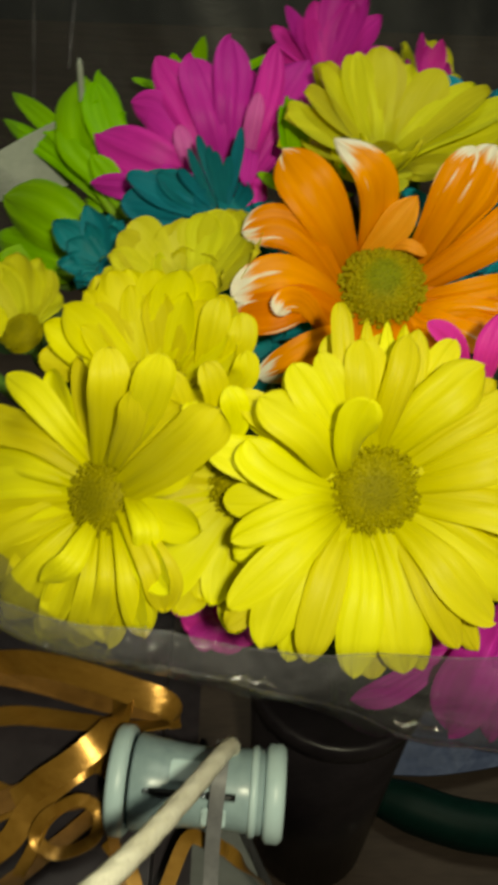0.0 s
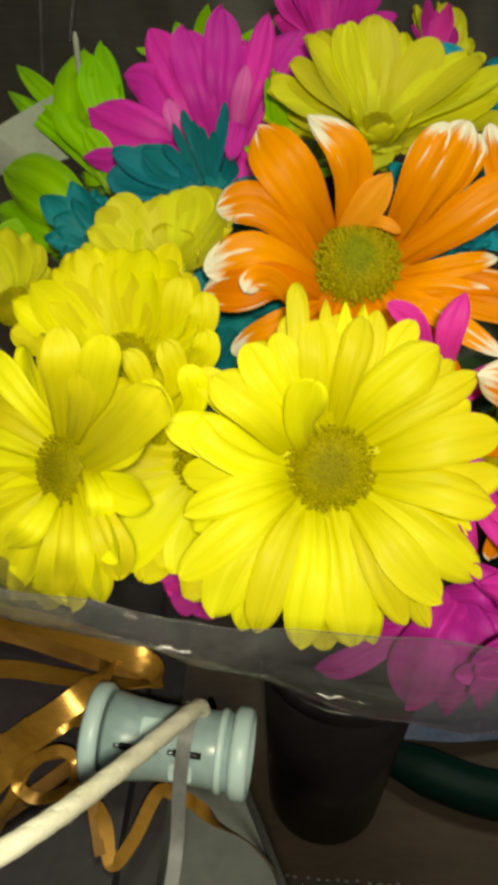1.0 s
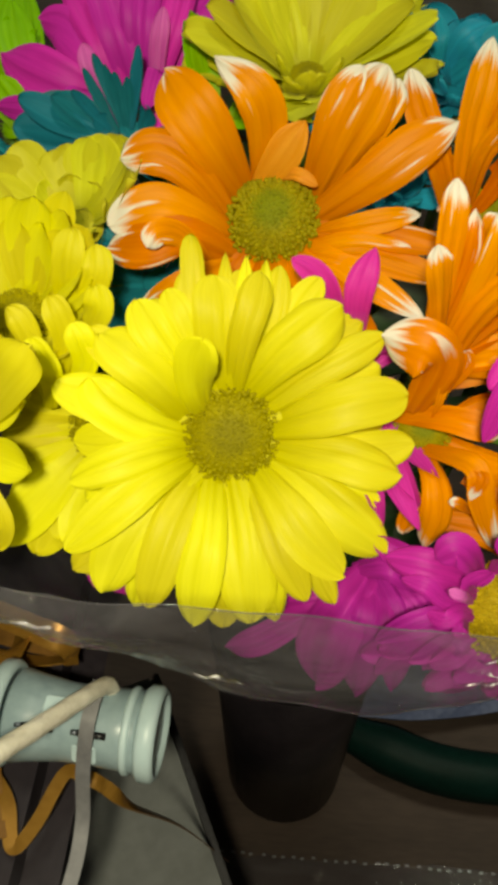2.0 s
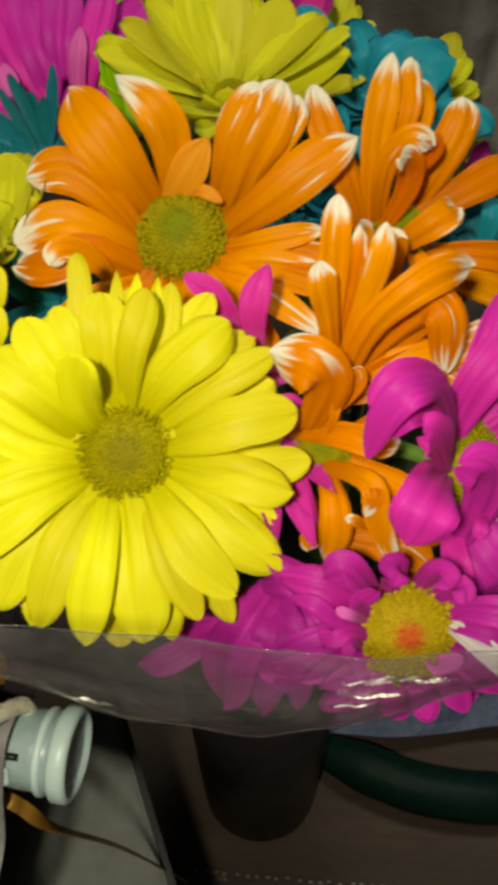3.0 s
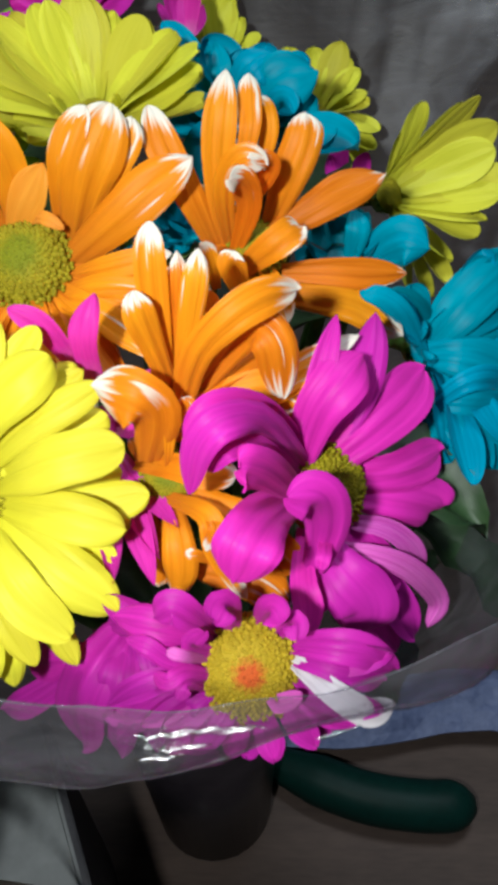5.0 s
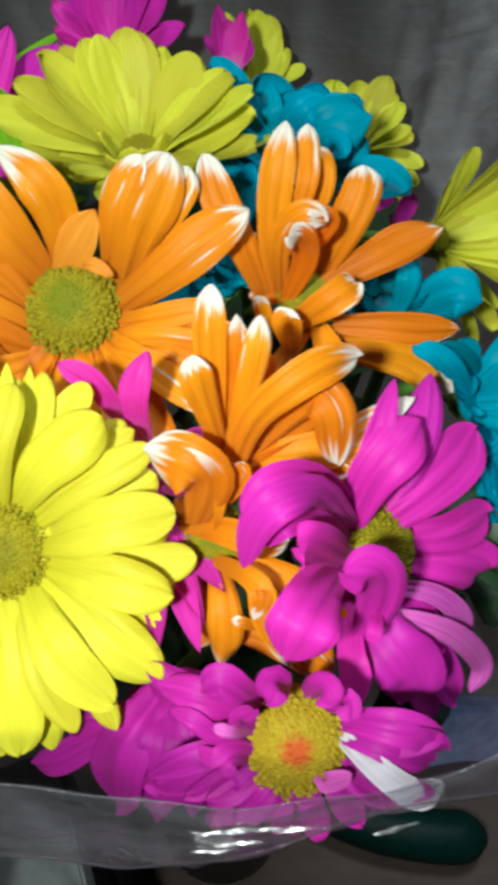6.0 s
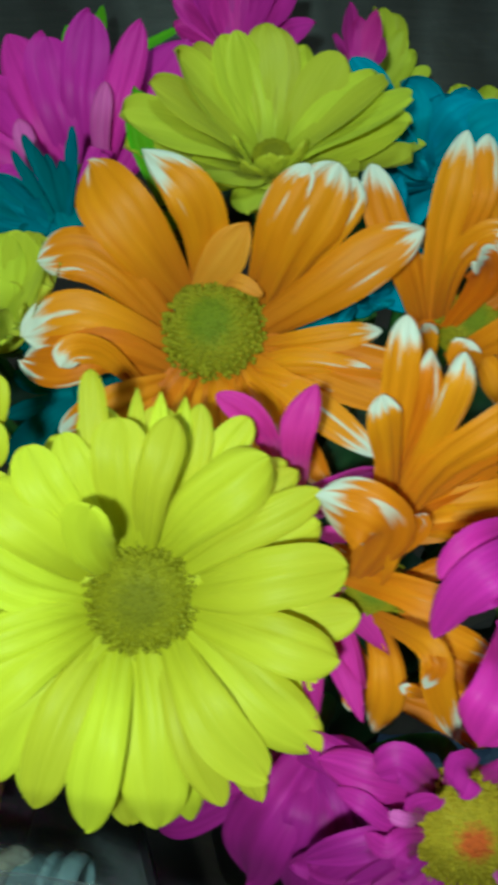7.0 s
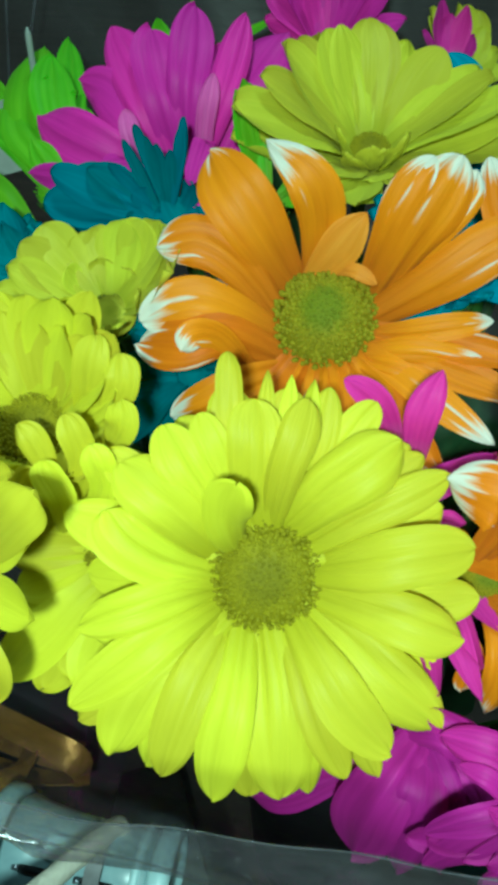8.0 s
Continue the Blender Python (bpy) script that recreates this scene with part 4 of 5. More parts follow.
flower = daisy("magenta_daisy", "magenta daisy pressed against the clear film", PURPLE, None, (0.0546, 0.1080, 0.3776), (-0.25, -0.75, 0.6), 6, [
    (2, [(254, 14), (284, 15), (328, 13), (22, 12), (192, 16)])],
    wide=0.4, curl=-35, cup=0.1, seed=27, wild=2)
arched_petals(flower, (0.12, 0.47, 0.88), PURPLE, [
    ([(5.7, 6.9, 2), (1.7, -0.2, 9), (-2.3, -9.4, 8), (-5.2, -22.3, 1)], 13.6, 0.2),
    ([(5.4, 5.2, 0.7), (7.9, -0.1, 9), (6.2, -9, 8), (4, -22.8, 1)], 10.3, 0.25),
    ([(6.2, 7, 1.2), (11.8, 0, 7), (12.7, -9.8, 5), (12.1, -20.7, 0)], 6.9, 0.3),
    ([(1.3, 6.5, 1.2), (9.4, 10.5, 7), (14.4, 8.8, 5), (19.1, 3.9, 0)], 7.9, 0.3),
    ([(-3, -3.1, -4.3), (-12, -9, -1), (-20.8, -15, 0), (-28.4, -18.8, -3)], 7.1, 0.4)])
arched_petals(flower, (0.12, 0.47, 0.88), PURPLE, [
    ([(7.2, 6.9, -1.6), (16.1, 1.4, 3), (20.5, -7.4, 0)], 6.9, 0.3)])

flower = daisy("pink_daisy", "hot pink daisy hidden behind a yellow one", PINK, None, (0.0535, 0.1400, 0.4132), (0.2, -0.6, 0.75), 6, [
    (20, [(43, 16), (307, 24), (293, 32), (279, 30), (295, 27), (356, 7)])],
    wide=0.22, curl=25, cup=0.3, point=0.8, seed=28)
arched_petals(flower, (-0.31, -0.02, 0.95), PINK, [
    ([(-2.4, 10, -2.8), (-8.5, 16.2, 8), (-12.9, 19.6, 11), (-18, 21.8, 12)], 5.2, 0.3),
    ([(0.2, 6.3, -3.3), (-3.3, 13.8, 10), (-3.3, 19.4, 14), (-1.4, 24.9, 15)], 6.4, 0.5),
    ([(0.4, 5.9, -2.1), (7.5, 8.9, 5), (14.4, 11.8, 5)], 4.7, 0.4),
    ([(-5.1, 10, 2), (-11.6, 11, 9), (-15, 12.6, 10)], 3.4, 0.1)])

daisy("pink_daisy", "small red-pink daisy low behind the film", PINK, None, (-0.0037, 0.1350, 0.3482), (-0.1, -0.8, 0.6), 6, [
    (10, [(200, 9), (227, 9), (272, 8), (316, 8), (345, 8), (166, 13)])],
    wide=0.4, seed=29)

flower = daisy("magenta_daisy", "broad magenta daisy with a fan of petals", MAGENTA, DISC, (-0.0066, 0.2350, 0.4349), (0.0, -0.45, 0.89), 7, [
    (20, [(188, 25), (215, 20), (162, 20), (140, 24), (105, 24), (80, 24), (29, 22)])],
    wide=0.34, curl=-10, point=0.4, seed=30, wild=1.8)
arched_petals(flower, (0.10, -0.62, 0.78), MAGENTA, [
    ([(-2.1, -6.9, -3.3), (-7.9, 2.5, 10), (-14.5, 12.6, 14), (-21.7, 24.6, 14)], 12.9, 0.25),
    ([(-0.9, -5.5, -2.6), (-4.5, 2.9, 12), (-8.1, 12.9, 16), (-11, 22.9, 16)], 12.1, 0.25),
    ([(0, -4.5, -1.8), (0.4, 5.2, 14), (0.7, 15.2, 18), (-0.1, 28.5, 18)], 11.0, 0.2),
    ([(-2.8, -8.9, -2.8), (-12.9, 0.1, 8), (-21, 7.2, 11), (-28.6, 10.7, 10)], 11.5, 0.3),
    ([(-3.6, -9.3, -2.3), (-17.3, -8.2, 6), (-28.6, -4.3, 8), (-38.5, 2.6, 6)], 14.0, 0.3)])
arched_petals(flower, (0.10, -0.62, 0.78), MAGENTA, [
    ([(-5.1, -10.3, -1.8), (-18.6, -14.4, 4), (-30, -14.6, 5), (-39.4, -12.5, 3)], 7.7, 0.4),
    ([(2.2, -5.9, -1.8), (8.6, 1.5, 14), (11.4, 10.7, 19), (13.3, 24.5, 20)], 8.5, 0.3),
    ([(5.2, -6.5, -2.3), (13.2, 2.6, 6), (20.5, 5.2, 6)], 11.6, 0.3),
    ([(4.2, -7.5, 0.2), (6.1, -5.6, 11), (5.2, -20.8, 15)], 5.7, 0.2),
    ([(1.2, -10.2, -0.3), (7.1, -15.6, 8), (7.7, -23.7, 9)], 7.5, 0.1)])
arched_petals(flower, (0.10, -0.62, 0.78), MAGENTA, [
    ([(5.8, 2.9, -2.8), (15.8, 14.9, 8), (22.6, 28.6, 10)], 13.8, 0.2)])
arched_petals(flower, (0.10, -0.62, 0.78), PALE_MAGENTA, [
    ([(4.2, -8.1, 0.2), (6.6, -2.1, 16), (8.1, 4.9, 22)], 5.0, 0.3),
    ([(-6.7, -10.7, -0.8), (-11.7, -5.8, 10), (-14, -0.1, 14)], 5.5, 0.3)])

daisy("magenta_daisy", "purple-pink daisy at the back of the bouquet", MAGENTA, DISC, (0.0244, 0.2850, 0.4434), (0.0, -0.3, 0.95), 6, [
    (None, [(152, 20, 35), (135, 22, 46), (115, 15, 52), (83, 27, 57), (62, 21, 53), (50, 25, 51), (32, 22, 42), (134, 17, 46), (12, 20, 24), (166, 16, 20), (185, 17, -4), (111, 20, 54)])],
    wide=0.36, curl=-8, point=0.4, seed=31)

daisy("pink_daisy", "closed pink bud with upright petals", PINK, None, (0.0605, 0.2850, 0.4398), (0.0, 0.1, 1), 4, [
    (None, [(135, 17, 70), (72, 15, 77), (112, 13, 75), (27, 9, 67), (156, 11, 50)])],
    wide=0.34, curl=15, point=0.6, seed=32)

daisy("teal_daisy", "dark teal daisy with narrow curled petals", TEAL, None, (-0.0072, 0.2080, 0.4312), (-0.1, -0.5, 0.86), 6, [
    (50, [(130, 17), (111, 19), (96, 14), (68, 20), (81, 13), (148, 16), (105, 16), (130, 14), (73, 18)], None, 12, 0.12),
    (28, [(185, 25), (177, 25), (167, 21), (156, 18), (354, 13), (350, 9), (201, 23)], None, -10, 0.4)],
    wide=0.24, curl=12, point=0.2, seed=33, wild=1.8)

daisy("teal_daisy", "teal daisy with broad petals beside lime ones", SEA, None, (-0.0372, 0.1900, 0.4250), (-0.3, -0.5, 0.8), 6, [
    (30, [(139, 15), (103, 13), (83, 10), (185, 10), (223, 7), (60, 9), (149, 9)])],
    wide=0.42, curl=-12, cup=0.25, point=0.8, seed=34, wild=1.6)

daisy("teal_daisy", "teal daisy tucked between yellow and orange ones", SEA, None, (0.0034, 0.1780, 0.4096), (-0.1, -0.5, 0.85), 6, [
    (35, [(144, 21), (129, 15), (186, 13), (220, 16), (247, 26), (122, 13), (18, 13), (67, 13), (230, 13), (331, 19), (270, 21), (156, 13)])],
    wide=0.25, curl=-15, cup=0.25, seed=35, wild=2)

flower = daisy("teal_daisy", "bright teal daisy with broad folded petals", AZURE, None, (0.0823, 0.2400, 0.4336), (0.1, -0.4, 0.9), 6, [
    (40, [(132, 21), (118, 15), (102, 15), (78, 17), (61, 16), (30, 19), (153, 17), (2, 13), (207, 21), (185, 16)]),
    (15, [(201, 16), (0, 15), (214, 23), (230, 19), (331, 21), (334, 28)])],
    wide=0.5, curl=-20, cup=0.2, seed=36, wild=1.8)
arched_petals(flower, (-0.08, -0.63, 0.77), AZURE, [
    ([(-1.8, 3.1, -0.8), (3.5, 0.7, 10), (8.7, 2, 14), (15.9, 5, 14)], 15.0, 0.3),
    ([(-3.4, 4.6, -1.3), (-2.1, 4.3, 12), (4, 8.7, 15)], 10.0, 0.4),
    ([(-6.9, 2.6, -0.8), (-10.7, 5.1, 10), (-11.7, 13.3, 13)], 9.1, 0.3),
    ([(-10.9, 13.9, -2.3), (-19.9, 18, 6), (-26.2, 25.6, 7)], 8.5, 0.3),
    ([(2.8, 0.6, 1.5), (7.1, -2.7, 11), (9.8, -8.5, 13)], 7.7, 0.4)])

flower = daisy("teal_daisy", "large blue-teal daisy turned outwards", AZURE, None, (0.1308, 0.1850, 0.3996), (0.62, -0.5, 0.6), 6, [
    (35, [(71, 23), (62, 27), (45, 27), (20, 26), (356, 26), (327, 27), (295, 28)]),
    (15, [(306, 29), (293, 31), (273, 34), (265, 28), (84, 7), (137, 15), (163, 23), (171, 11), (240, 15), (288, 26)])],
    wide=0.34, curl=-25, cup=0.2, point=0.4, seed=37, wild=1.8)
arched_petals(flower, (-0.73, -0.20, 0.65), AZURE, [
    ([(-2.2, -2.2, -2.8), (-1.7, 7, 8), (6.5, 16.1, 12), (19.2, 24.7, 12)], 13.7, 0.2),
    ([(-4.1, -0.4, -1.8), (5.7, 6.4, 9), (20.4, 14.3, 11)], 8.9, 0.3),
    ([(-3.4, -1.7, -1.3), (8.2, 1.3, 7), (23, 4.5, 9)], 8.4, 0.3),
    ([(-4.1, -3.4, -1.6), (0.4, -4.2, 8), (12.3, -5.8, 9), (25.1, -8.9, 6)], 12.3, 0.2),
    ([(-3.3, -17, -1.1), (-3.3, -11.6, 11), (4.9, -9.3, 13), (18.7, -9.5, 9)], 6.3, 0.4)])
arched_petals(flower, (-0.73, -0.20, 0.65), AZURE, [
    ([(-3.7, -15.1, -0.5), (3.3, -15.3, 9), (22.9, -15.2, 7)], 7.4, 0.3),
    ([(-3.3, -17.8, -2.1), (-2.6, -25.3, 5), (4.9, -32, 4), (13, -35.8, 0)], 7.3, 0.2),
    ([(9.4, -14.1, -2.3), (11.4, -20.2, 6), (17.8, -27, 3), (18.8, -31.1, 0)], 9.2, 0.1),
    ([(18.8, -14.9, -2.1), (19.6, -21, 5), (28.8, -27.2, 2)], 8.4, 0.2),
    ([(-0.8, -3.5, -2.3), (-17.5, 3.5, 6), (-25, 7.1, 6), (-29.7, 8.1, 3)], 5.5, 0.3)])
arched_petals(flower, (-0.73, -0.20, 0.65), TEAL, [
    ([(0.8, 1.9, -2.6), (-11, 6.7, 2), (-19.1, 10.3, 0)], 8.7, 0.3)])

flower = daisy("teal_daisy", "small teal daisy half opened", AZURE, None, (0.1169, 0.2050, 0.4159), (0.2, -0.4, 0.9), 4, [
    (35, [(320, 7), (164, 8)])],
    wide=0.6, curl=-20, point=0.7, seed=38)
arched_petals(flower, (-0.26, -0.56, 0.79), AZURE, [
    ([(-3.5, -4.1, -1.8), (1.7, -4.4, 9), (8.8, -6.1, 10)], 13.8, 0.6),
    ([(-8.4, -5.2, -1.3), (-8.6, -1.4, 7), (-9.5, 4.5, 8)], 6.4, 0.5)])

daisy("teal_daisy", "teal daisy under the orange daisy", SEA, None, (0.0090, 0.2000, 0.4213), (-0.1, -0.4, 0.9), 5, [
    (25, [(140, 22), (127, 13), (69, 13), (320, 16), (154, 21), (348, 16)])],
    wide=0.27, cup=0.25, seed=39, wild=2)

daisy("teal_daisy", "teal daisy behind the orange petals", AZURE, None, (0.0636, 0.2050, 0.4204), (0.1, -0.4, 0.9), 5, [
    (25, [(97, 15), (346, 13), (237, 21), (89, 13), (77, 26), (150, 26), (162, 26)])],
    wide=0.3, cup=0.25, seed=40, wild=2)

flower = daisy("lime_daisy", "half-closed lime green daisy with upright petals", LIME, None, (-0.0471, 0.2350, 0.4229), (-0.15, -0.2, 0.95), 5, [
    (None, [(74, 23, 54), (44, 11, 31), (54, 23, 43)])],
    wide=0.34, curl=-32, cup=0.35, point=0.6, seed=41, wild=2)
arched_petals(flower, (0.34, -0.75, 0.57), LIME, [
    ([(10.2, -8.2, -3.3), (-4.4, 8, 10), (-16, 21.4, 14), (-28.4, 37, 14)], 7.2, 0.5),
    ([(10.6, -10.8, -2.8), (-8.5, 5.9, 8), (-19.3, 16.2, 10), (-32.2, 31.1, 9)], 6.8, 0.5),
    ([(9, -5.6, -2.6), (1.1, 4.4, 12), (-0.8, 17, 17), (-2.7, 33.4, 18)], 16.6, 0.2),
    ([(8.8, -2.2, -3.1), (8.8, 3, 14), (5.6, 12.8, 19), (2.9, 25.1, 21)], 11.6, 0.3),
    ([(9.1, -1.7, -3.1), (9.5, 7.1, 9), (3.5, 29.5, 12), (-1.3, 47.2, 12)], 8.3, 0.4)])
arched_petals(flower, (0.34, -0.75, 0.57), LIME, [
    ([(9.9, -11.8, -0.5), (4.7, -3.3, 9), (-2.2, 4.4, 14), (-7, 17.4, 14)], 11.6, 0.3),
    ([(11.9, -12.3, 0.2), (8.5, -9, 11), (3.7, -3.5, 16)], 7.8, 0.4),
    ([(10.2, -8.4, -2.1), (9.7, 7, 5), (7.3, 24.3, 6)], 10.1, 0.3)])

flower = daisy("lime_daisy", "lime green daisy with broad petals", LIME, None, (-0.0553, 0.2100, 0.4129), (-0.4, -0.3, 0.87), 5, [
    (30, [(96, 16), (67, 15), (175, 15)])],
    wide=0.55, curl=-20, point=0.6, seed=42)
arched_petals(flower, (0.57, -0.60, 0.57), LIME, [
    ([(12.5, -0.3, -2.8), (5.9, 6.3, 8), (-3.5, 14.1, 11), (-16.3, 23.4, 10)], 19.0, 0.3),
    ([(5.4, -1.8, -1.8), (-4.9, 2.6, 4), (-22.1, 14, 4)], 13.8, 0.2)])

daisy("magenta_daisy", "small magenta bud between teal petals", MAGENTA, None, (0.1098, 0.2500, 0.4058), (0.1, -0.3, 0.95), 3.5, [
    (None, [(104, 20, 47), (54, 12, 44), (290, 11, -38), (125, 11, 38)])],
    wide=0.24, curl=10, point=0.5, seed=44)

daisy("lime_daisy", "lime green bud behind the orange daisy", LIME, None, (0.0166, 0.2150, 0.4334), (0, -0.3, 0.95), 3.5, [
    (None, [(116, 26, 49), (121, 24, 48), (165, 14, 21), (37, 12, 34), (3, 10, 6), (111, 25, 50)])],
    wide=0.26, curl=10, point=0.5, seed=45)

daisy("teal_daisy", "teal daisy deep between the orange ones", AZURE, None, (0.0680, 0.2220, 0.4213), (0, -0.4, 0.9), 5, [
    (25, [(140, 12), (174, 13), (91, 13), (261, 16), (233, 16), (327, 12), (58, 10), (125, 12), (203, 17)])],
    wide=0.4, seed=47)

daisy("teal_daisy", "teal daisy low beside the orange daisy", TEAL, None, (0.1059, 0.2050, 0.4142), (0.1, -0.4, 0.9), 5, [
    (20, [(134, 10), (23, 8), (317, 10), (258, 10), (210, 11), (74, 10), (287, 13)])],
    wide=0.4, seed=48)

daisy("lime_daisy", "lime green daisy behind the magenta one", LIME, None, (-0.0233, 0.2900, 0.4342), (-0.1, -0.1, 1), 4, [
    (None, [(53, 18, 59), (182, 16, 28), (186, 13, 18), (121, 12, 66), (11, 32, 14)])],
    wide=0.3, curl=10, point=0.6, seed=43)

daisy("yellow_daisy", "yellow daisy at the outer edge of the bouquet", YELLOW, DISC, (-0.0769, 0.1550, 0.4243), (-0.35, -0.5, 0.8), 7, [
    (30, [(k * 24 + 5, 22 + k % 3) for k in range(15)]), (14, [(k * 30, 23) for k in range(12)])],
    wide=0.34, seed=46)


# ---- leaves between the flowers ----


def leaf_mesh(length, width, bend, rng):
    """A lobed chrysanthemum leaf with a sunk midrib."""
    nv, nu = 14, 6
    verts, faces, uvs = [], [], []
    ph = rng.uniform(0, 6)
    for i in range(nv + 1):
        v = i / nv
        lobe = 1 + 0.28 * math.sin(v * 20 + ph) * (1 - v * 0.4)
        half = 0.5 * width * (math.sin(math.pi * min(1, v * 0.93 + 0.05)) ** 0.8) * lobe + 0.0006
        th = radians(bend) * v
        x, z = length * v * math.cos(th * 0.5), -length * v * math.sin(th * 0.5)
        for j in range(nu + 1):
            u = 2 * j / nu - 1
            verts.append((x, u * half, z + 0.22 * width * abs(u) + 0.0015 * math.sin(9 * v + 4 * u + ph)))
            uvs.append((j / nu, v))
    w = nu + 1
    for i in range(nv):
        for j in range(nu):
            a = i * w + j
            faces.append((a, a + 1, a + w + 1, a + w))
    return mesh_from("leaf", verts, faces, uvs)


def leafy_stem(top, turns, seed):
    rng = random.Random(seed)
    top = Vector(top)
    foot = TIE + Vector((rng.uniform(-0.012, 0.012), rng.uniform(-0.012, 0.012), 0))
    thing = empty("leafy_stem", Matrix.Translation(top), "dark green leafy chrysanthemum stem among the daisies", "leaves", "leaves in the bouquet")
    line = smooth_line([top - top, (foot - top) * 0.5 + Vector((0, 0, 0.008)), foot - top, Vector((TIE.x - 0.012 - top.x, TIE.y + 0.005 - top.y, 0.014 - top.z))], 6)
    part("stem", tube_mesh("stem", line, 0.0019, 7), STEM, thing)
    for k, (turn, rise, length) in enumerate(turns):
        ob = part("leaf", leaf_mesh(length, length * 0.46, 45, rng), LEAF, thing)
        ob.matrix_basis = Matrix.Translation(line[min(k * 2, 8)]) @ pose(0, 0, 0, rng.uniform(-15, 15), -rise, turn)


for spot, turns, seed in (
    ((0.012, 0.150, 0.395), [(200, 20, 0.045), (100, 30, 0.05), (320, 10, 0.045), (20, 25, 0.05)], 1),
    ((0.060, 0.165, 0.400), [(30, 30, 0.05), (150, 20, 0.05), (270, 10, 0.045), (90, 30, 0.045)], 2),
    ((0.095, 0.170, 0.385), [(330, 10, 0.055), (40, 10, 0.05), (250, 0, 0.05), (130, 30, 0.045)], 3),
    ((0.128, 0.165, 0.350), [(330, -5, 0.05), (280, -10, 0.048), (20, 5, 0.05), (70, 10, 0.045)], 4),
    ((0.020, 0.215, 0.405), [(80, 40, 0.05), (180, 20, 0.05), (0, 30, 0.05), (260, 20, 0.045)], 5),
    ((0.085, 0.225, 0.400), [(60, 30, 0.05), (150, 30, 0.05), (10, 20, 0.05), (290, 30, 0.045)], 6),
    ((-0.030, 0.190, 0.390), [(170, 20, 0.05), (110, 30, 0.05), (230, 20, 0.05), (50, 30, 0.045)], 7),
):
    leafy_stem(spot, turns, seed)

# ---- the clear sleeve round the bouquet ----
sleeve = empty("film_sleeve", pose(TIE.x, TIE.y, TIE.z), "clear crinkled plastic film sleeve wrapped round the bouquet", "wrapping")
RIM = [(-0.105, 0.185, 0.45), (-0.085, 0.13, 0.44), (-0.055, 0.088, 0.432), (-0.03, 0.0765, 0.429), (0.0, 0.075, 0.4258), (0.03, 0.075, 0.4235), (0.06, 0.075, 0.421),
       (0.09, 0.077, 0.4205), (0.113, 0.084, 0.419), (0.132, 0.094, 0.419), (0.152, 0.115, 0.42), (0.168, 0.15, 0.422), (0.178, 0.2, 0.43)]
BELLY = [(-0.103, 0.187, 0.438), (-0.083, 0.13, 0.43), (-0.055, 0.088, 0.425), (-0.03, 0.0755, 0.420), (0.0, 0.074, 0.4145), (0.03, 0.074, 0.398), (0.058, 0.074, 0.390),
         (0.082, 0.076, 0.402), (0.108, 0.083, 0.403), (0.131, 0.092, 0.404), (0.152, 0.114, 0.404), (0.168, 0.15, 0.405), (0.178, 0.2, 0.41)]


def loft_mesh(lines, wobble, seed):
    """A sheet through several lines of the same number of points, gently crumpled."""
    n = len(lines[0])
    verts = []
    for i, line in enumerate(lines):
        for j, p in enumerate(line):
            q = Vector(p)
            k = noise.noise_vector(q * 55 + Vector((seed, 0, 0))) * wobble + noise.noise_vector(q * 160 + Vector((0, seed, 0))) * wobble * 0.35
            verts.append(q + k)
    faces = [(i * n + j, i * n + j + 1, (i + 1) * n + j + 1, (i + 1) * n + j) for i in range(len(lines) - 1) for j in range(n - 1)]
    return mesh_from("sheet", verts, faces)


rim, belly = smooth_line(RIM, 8), smooth_line(BELLY, 8)
rows = [[a.lerp(b, k / 5) + Vector((0, -0.0022 * math.sin(math.pi * k / 5), 0)) for a, b in zip(rim, belly)] for k in range(6)]
for k in range(1, 9):
    q = k / 8
    rows.append([b.lerp(TIE + (b - TIE).normalized() * 0.03, q) - Vector((0, 0, 0.012 * math.sin(math.pi * q))) for b in belly])
origin = Matrix.Translation(-TIE)
front = loft_mesh(rows, 0.0022, 3)
front.transform(origin)
part("front_sheet", front, FILM, sleeve)
hem = tube_mesh("hem", [p + noise.noise_vector(p * 55 + Vector((3, 0, 0))) * 0.0022 for p in rim], 0.00014, 6)
hem.transform(origin)
part("rolled_edge", hem, FILM, sleeve)
fold = tube_mesh("fold", [p + Vector((0, 0.0004, 0)) + noise.noise_vector(p * 55 + Vector((3, 0, 0))) * 0.0022 for p in belly[16:72]], 0.0002, 6)
fold.transform(origin)
part("fold_line", fold, FILM, sleeve)
rng = random.Random(8)
# crinkle tubes glossier than the sheet, added where the film's glints should sit
for start, share in [(51 + 0.6 * k, rng.uniform(0.02, 0.42)) for k in range(6)] + [(39, 0.62), (60, 0.6), (31, 0.45)]:
    ridge = []
    for k in range(6):
        i = int(start) + k // 2
        p = rim[i].lerp(belly[i], share).lerp(rim[i + 1].lerp(belly[i + 1], share + 0.06), 0.5 * (k % 2))
        ridge.append(p + Vector((0, -0.003, rng.uniform(-0.0006, 0.0006))))
    glint_crinkle = tube_mesh("glint_crinkle", ridge, [0.0005 * math.sin(math.pi * (k + 0.5) / 6) * rng.uniform(0.6, 1.2) for k in range(6)], 8)
    glint_crinkle.transform(origin)
    part("glint_crinkle", glint_crinkle, FILM_GLINT, sleeve)
back_top = smooth_line([(-0.13, 0.22, 0.50), (-0.12, 0.31, 0.53), (-0.06, 0.37, 0.54), (0.04, 0.385, 0.53), (0.12, 0.375, 0.49), (0.185, 0.33, 0.45), (0.2, 0.25, 0.43)], 10)
back = [[p.lerp(TIE + (p - TIE).normalized() * 0.03, (k / 12) ** 1.2) for p in back_top] for k in range(13)]
sheet = loft_mesh(back, 0.006, 9)
sheet.transform(origin)
